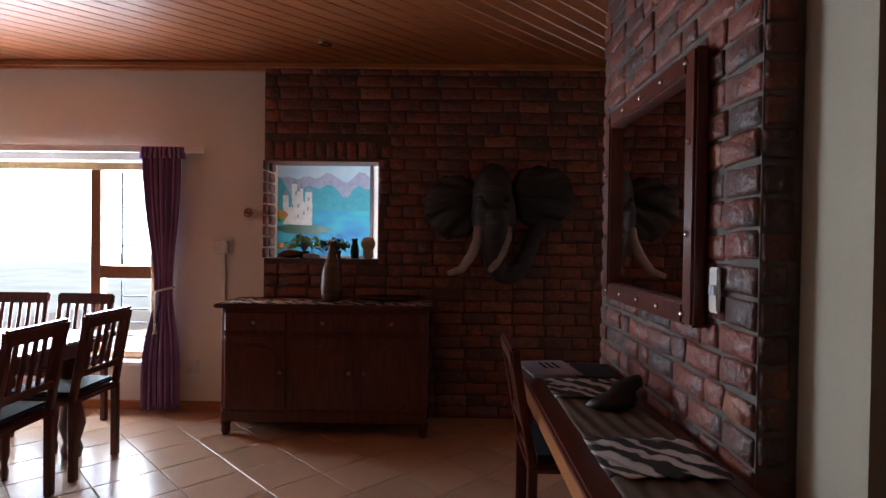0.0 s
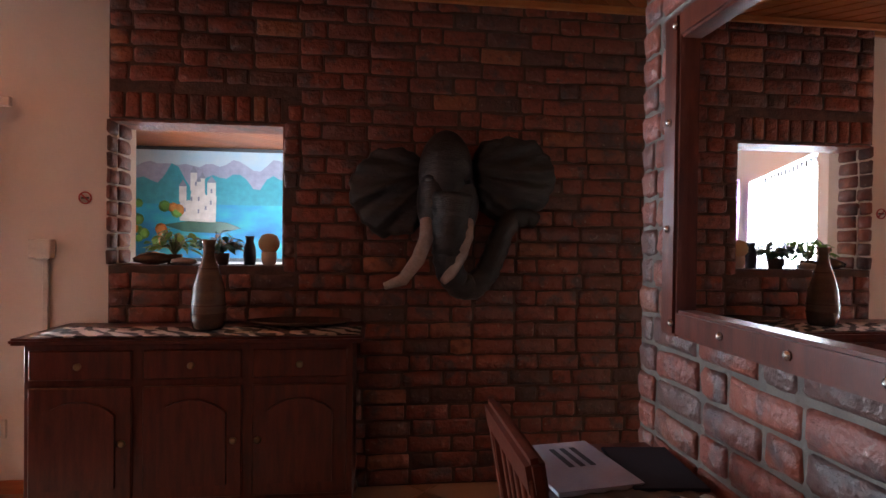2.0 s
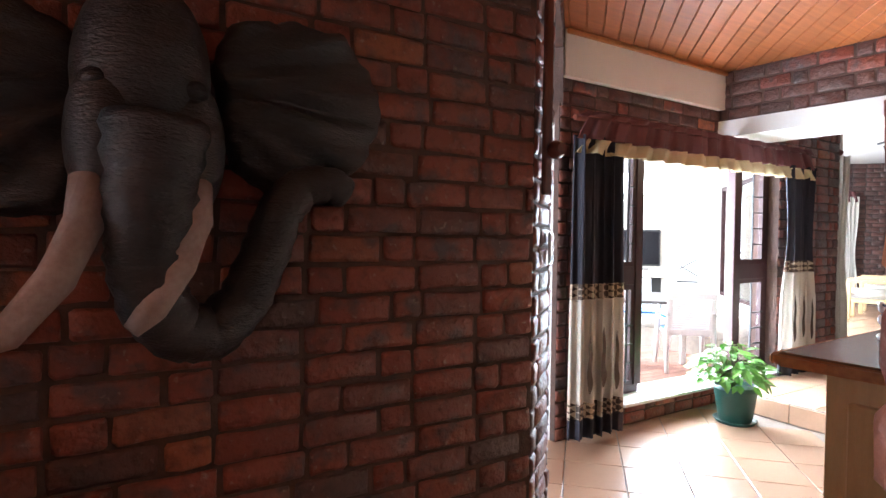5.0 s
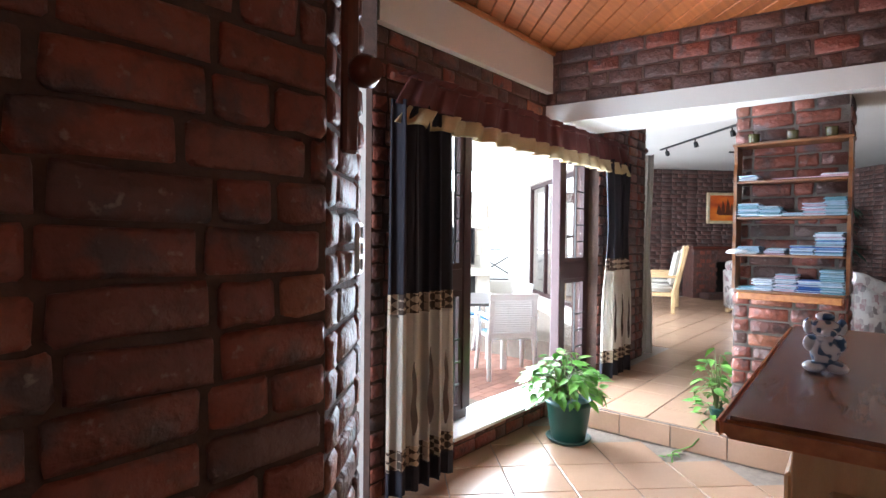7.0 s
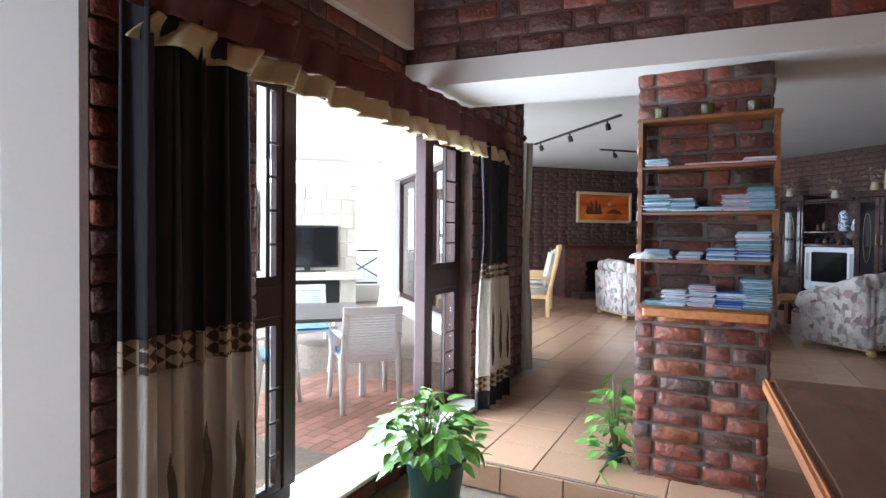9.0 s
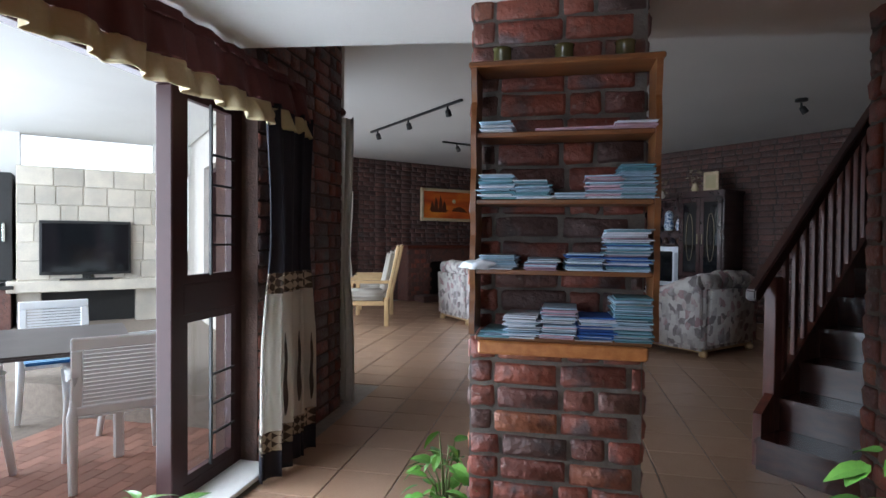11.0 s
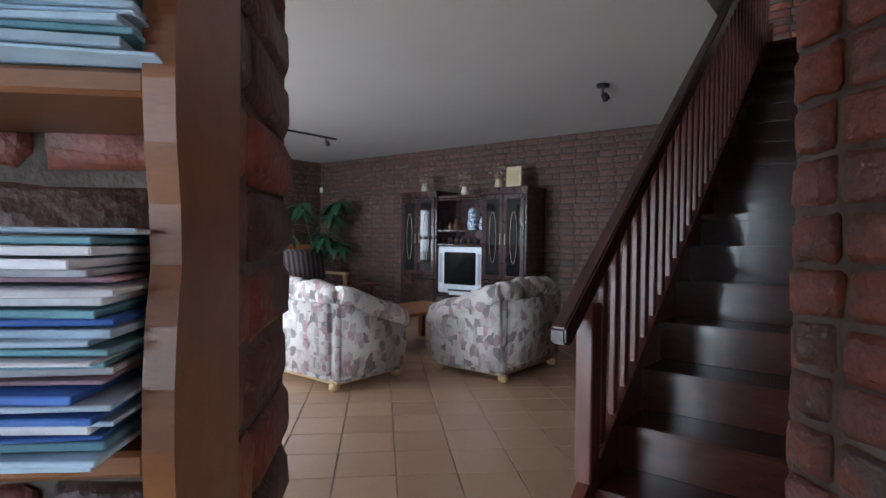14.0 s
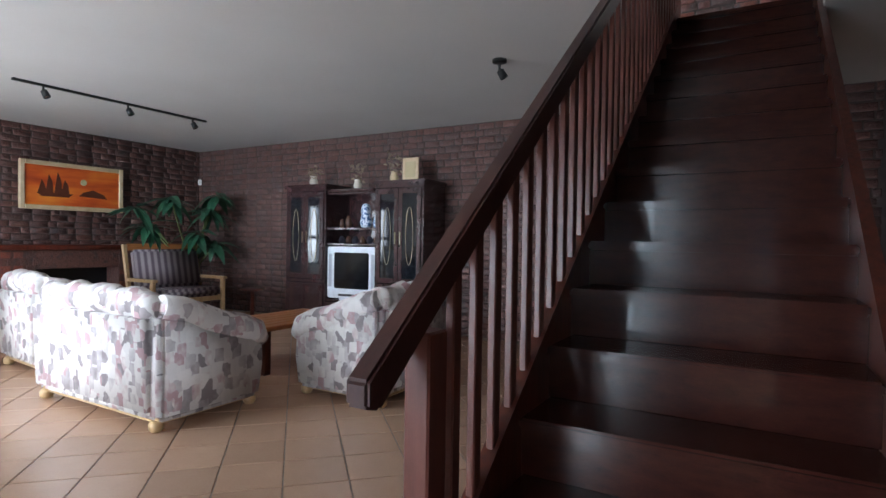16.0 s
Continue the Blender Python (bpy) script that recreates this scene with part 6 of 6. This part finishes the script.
ptb = empty("patio_table", pose(6.0, 7.2, PF, 0, 0, -45), "patio table with a dark top and white plastic legs", "table")
part("tabletop", B((-0.45, 0.45, -0.6, 0.6, 0.7, 0.73), bevel=0.012, seg=2), mat("grey_brown_top", (0.13, 0.11, 0.11), None, 0.4, 6, 0.03), ptb)
for x in (-0.36, 0.36):
    for y in (-0.5, 0.5):
        part("leg", B((x - 0.03, x + 0.03, y - 0.03, y + 0.03, 0, 0.699), bevel=0.012), M_PLASTIC, ptb)


def plastic_chair(m):
    e = empty("patio_chair", m, "white moulded plastic garden armchair", "chair", "patio chairs")
    bk = pose(0, 0, 0.42, 12)
    for x in (-0.24, 0.24):
        bm = tube(bmesh.new(), [(x, -0.06, 0), (x, 0.0, 0.42), (x * 0.95, -0.05, 0.66)], [0.022, 0.03, 0.022], 10)
        part("back_leg", bm, M_PLASTIC, e)
        part("front_leg", tube(bmesh.new(), [(x * 1.08, 0.5, 0), (x, 0.44, 0.4), (x * 1.08, 0.42, 0.62)], [0.02, 0.03, 0.022], 10), M_PLASTIC, e)
        part("armrest", B((x - 0.03 + 0.02 * (x > 0), x + 0.03, -0.05, 0.46, 0.62, 0.645), bevel=0.01, seg=2), M_PLASTIC, e)
    part("seat", B((-0.24, 0.24, 0.0, 0.46, 0.4, 0.425), bevel=0.012, seg=2), M_PLASTIC, e)
    part("backrest", B((-0.25, 0.25, -0.012, 0.012, 0.0, 0.06), (-0.25, -0.19, -0.012, 0.012, 0.06, 0.4), (0.19, 0.25, -0.012, 0.012, 0.06, 0.4), (-0.25, 0.25, -0.014, 0.014, 0.4, 0.47), bevel=0.008, m=bk), M_PLASTIC, e)
    for k in range(14):
        part("slat", B((-0.189, 0.189, -0.006, 0.006, 0.065 + k * 0.024, 0.084 + k * 0.024), m=bk), M_PLASTIC, e)
    part("cushion", B((-0.22, 0.22, 0.03, 0.44, 0.426, 0.45), bevel=0.01, seg=2), M_STRIPE, e, "blue striped seat cushion")
    return e


pc = plastic_chair(pose(5.6, 6.3, PF, 0, 0, -42))
for m in (pose(5.0, 7.2, PF, 0, 0, -85), pose(6.75, 8.0, PF, 0, 0, 140), pose(6.75, 6.95, PF, 0, 0, 55)):
    copy_thing(pc, m)

# tiled riser of the step
for k in range(8):
    part("riser_tile", B((4.506, 4.519, 2.72 + k * 0.335, 3.048 + k * 0.335, 0.002, UP - 0.012), bevel=0.002), M_TILE, floor_up)
# paving of the patio
pav = bpy.data.meshes.new("paver")
bmp = B((0, 0.195, 0, 0.095, -0.012, 0))
bmp.to_mesh(pav)
bmp.free()
pav.materials.append(M_PAVER)
np_ = 0
for i in range(42):
    for j in range(42):
        x, y = 3.0 + j * 0.2 + (0.1 if i % 2 else 0), 5.6 + i * 0.1
        if x - y < 0.72 and x < 7.6 and np_ < 300 and 3.9 < x + 0.0:
            o2 = new("paver", pav)
            o2.location = (x, y, PF)
            o2.parent = pf
            np_ += 1
# ---- pieces of floors and walls ----
def brick_data(name, length, height, seed, material, d=0.0105):
    """A worn brick with knocked corners and rounded, uneven edges; x along the face, y into the wall."""
    r = random.Random(seed)
    c = 0.006
    v, f = [], []
    outline = [(c, 0), (length * r.uniform(0.35, 0.65), 0), (length - c, 0), (length, c), (length, height - c), (length - c, height), (length * r.uniform(0.35, 0.65), height), (c, height), (0, height - c), (0, c)]
    n = len(outline)
    for y, ins in ((0.012, 0.0), (-d + 0.008, 0.0), (-d, 0.0085)):
        for x, z in outline:
            sx = 0 if length * 0.3 < x < length * 0.7 else math.copysign(ins, x - length / 2)
            v.append((x - sx + r.uniform(-1, 1) * 0.0045, y + r.uniform(-1, 1) * 0.003 * (ins > 0), z - math.copysign(ins, z - height / 2) + r.uniform(-1, 1) * 0.0045))
    for a in (0, n):
        for i in range(n):
            j = (i + 1) % n
            f.append((a + i, a + j, a + n + j, a + n + i))
    f.append(tuple(2 * n + i for i in range(n)))
    me = bpy.data.meshes.new(name)
    me.from_pydata(v, [], f)
    me.polygons.foreach_set("use_smooth", [n <= i for i in range(len(f))])
    me.materials.append(material)
    return me


KINDS = {}
for kind, ln, ht in (("stretcher", 0.214, 0.074), ("header", 0.100, 0.074), ("soldier", 0.066, 0.135)):
    for tone, mt in (("red", M_BRICK), ("dark", M_BRICK_DARK)):
        KINDS[kind, tone] = [brick_data("brick", ln, ht, 11 * k + len(kind), mt, 0.0105 if tone == "red" else 0.008) for k in range(5)]


def lay(wall, m, length, z0, z1, holes, near, dark, soldiers, course, seed):
    r = random.Random(seed)
    inv = wall.matrix_world.inverted()
    placed = []
    rows = int((z1 - z0) / course + 0.3)
    pitch = (z1 - z0) / max(rows, 1)
    for row in range(rows):
        z = z0 + row * pitch + 0.006
        x = -r.uniform(0, 0.03) - (0.11 if row % 2 else 0.0)
        k = row % 2
        while x < length - 0.02:
            ln = (0.214 if k % 3 else 0.100) * course / 0.085 + r.uniform(-0.008, 0.008)
            a, b = max(x, 0.004), min(x + ln, length - 0.004)
            k += 1
            x += ln + 0.014
            if b - a < 0.03:
                continue
            cut = [(h[0], h[1]) for h in holes if z + 0.06 > h[2] and z < h[3] - 0.02] + [(s[0], s[1]) for s in soldiers if z + 0.06 > s[2] and z < s[3] - 0.02]
            for c0, c1 in cut:
                if a >= c0 - 0.05 and b <= c1 + 0.05:
                    a = b
                elif a < c0 < b:
                    b = c0
                elif a < c1 < b:
                    a = c1
            if b - a < 0.03:
                continue
            placed.append(("stretcher" if b - a > 0.12 else "header", a, b, z, pitch - 0.013))
    for s0, s1, c0, c1 in soldiers:
        n = int((s1 - s0) / 0.079)
        for i in range(n):
            placed.append(("soldier", s0 + i * 0.079 + 0.005, s0 + i * 0.079 + 0.071, c0 + 0.004, c1 - c0 - 0.01))
    placed.sort(key=lambda p: abs(p[3] - 1.35) * 0.8 + 0.0 * p[1])
    vs, fs, mats = [], [], []
    for i, (kind, a, b, z, h) in enumerate(placed):
        tone = "dark" if r.random() < dark else "red"
        me = r.choice(KINDS[kind, tone])
        ln, ht = {"stretcher": (0.214, 0.074), "header": (0.1, 0.074), "soldier": (0.066, 0.135)}[kind]
        mm = m @ Matrix.Translation((a, r.uniform(-0.003, 0.003), z + r.uniform(-0.003, 0.003))) @ pose(0, 0, 0, 0, r.uniform(-0.5, 0.5), r.uniform(-0.7, 0.7)) @ Matrix.Diagonal(((b - a) / ln, 1, h / ht, 1))
        if i < near:
            ob = new("brick", me)
            ob.parent = wall
            ob.matrix_local = inv @ mm
        else:
            o = len(vs)
            vs += [tuple(mm @ v.co) for v in me.vertices]
            fs += [tuple(o + q for q in p.vertices) for p in me.polygons]
            mats += [tone == "dark"] * len(me.polygons)
    if vs:
        me = bpy.data.meshes.new("brickwork")
        me.from_pydata(vs, [], fs)
        me.materials.append(M_BRICK)
        me.materials.append(M_BRICK_DARK)
        me.polygons.foreach_set("material_index", [int(q) for q in mats])
        me.polygons.foreach_set("use_smooth", [i % 21 >= 10 for i in range(len(fs))])
        ob = new("brickwork", me)
        ob.parent = wall
        tagged(ob, kind="stuff")


for i, w in enumerate(WALLS):
    lay(*w, seed=100 + i)


def tile_mesh(w, d):
    bm = B((0, w, 0, d, -0.012, 0))
    top = [f for f in bm.faces if f.normal.z > 0.9]
    bmesh.ops.inset_region(bm, faces=top, thickness=0.004, depth=0.0)
    for v in bm.verts:
        if v.co.z > -0.001 and (v.co.x < 0.002 or v.co.x > w - 0.002 or v.co.y < 0.002 or v.co.y > d - 0.002):
            v.co.z = -0.002
    me = bpy.data.meshes.new("tile")
    bm.to_mesh(me)
    bm.free()
    me.materials.append(M_TILE)
    return me


def tiles(parent, m, nx, ny, z, keep, first, P=0.335):
    me = tile_mesh(P - 0.007, P - 0.007)
    vs, fs, n = [], [], 0
    for i in range(nx):
        for j in range(ny):
            mm = m @ Matrix.Translation((i * P, j * P, z))
            c = mm @ Vector((P / 2, P / 2, 0))
            if not keep(c.x, c.y):
                continue
            if n < 300 and first(c.x, c.y):
                n += 1
                ob = new("tile", me)
                ob.matrix_world = mm
                ob.parent = parent
            else:
                o = len(vs)
                vs += [tuple(mm @ v.co) for v in me.vertices]
                fs += [tuple(o + q for q in p.vertices) for p in me.polygons]
    me2 = bpy.data.meshes.new("tiling")
    me2.from_pydata(vs, [], fs)
    me2.materials.append(M_TILE)
    ob = new("tiling", me2)
    ob.parent = parent
    tagged(ob, kind="stuff")


tiles(floor, pose(-1.2, -4.9, 0, 0, 0, 45), 34, 34, 0.0, lambda x, y: -5.5 < x < 4.45 and -2 < y < 9.5, lambda x, y: -2.6 < x < 4.5 and 1.2 < y < 5.2)
tiles(floor_up, pose(4.53, -1.52, 0, 0, 0, 0), 36, 38, UP, lambda x, y: (y < 5.2 or (x - y) * S > U0 + 0.2) and (x + y) * S < V1 - 0.15 and (x - y) * S < U1 - 0.1, lambda x, y: 4.5 < x < 9.5 and 2 < y < 6.5, 0.32)
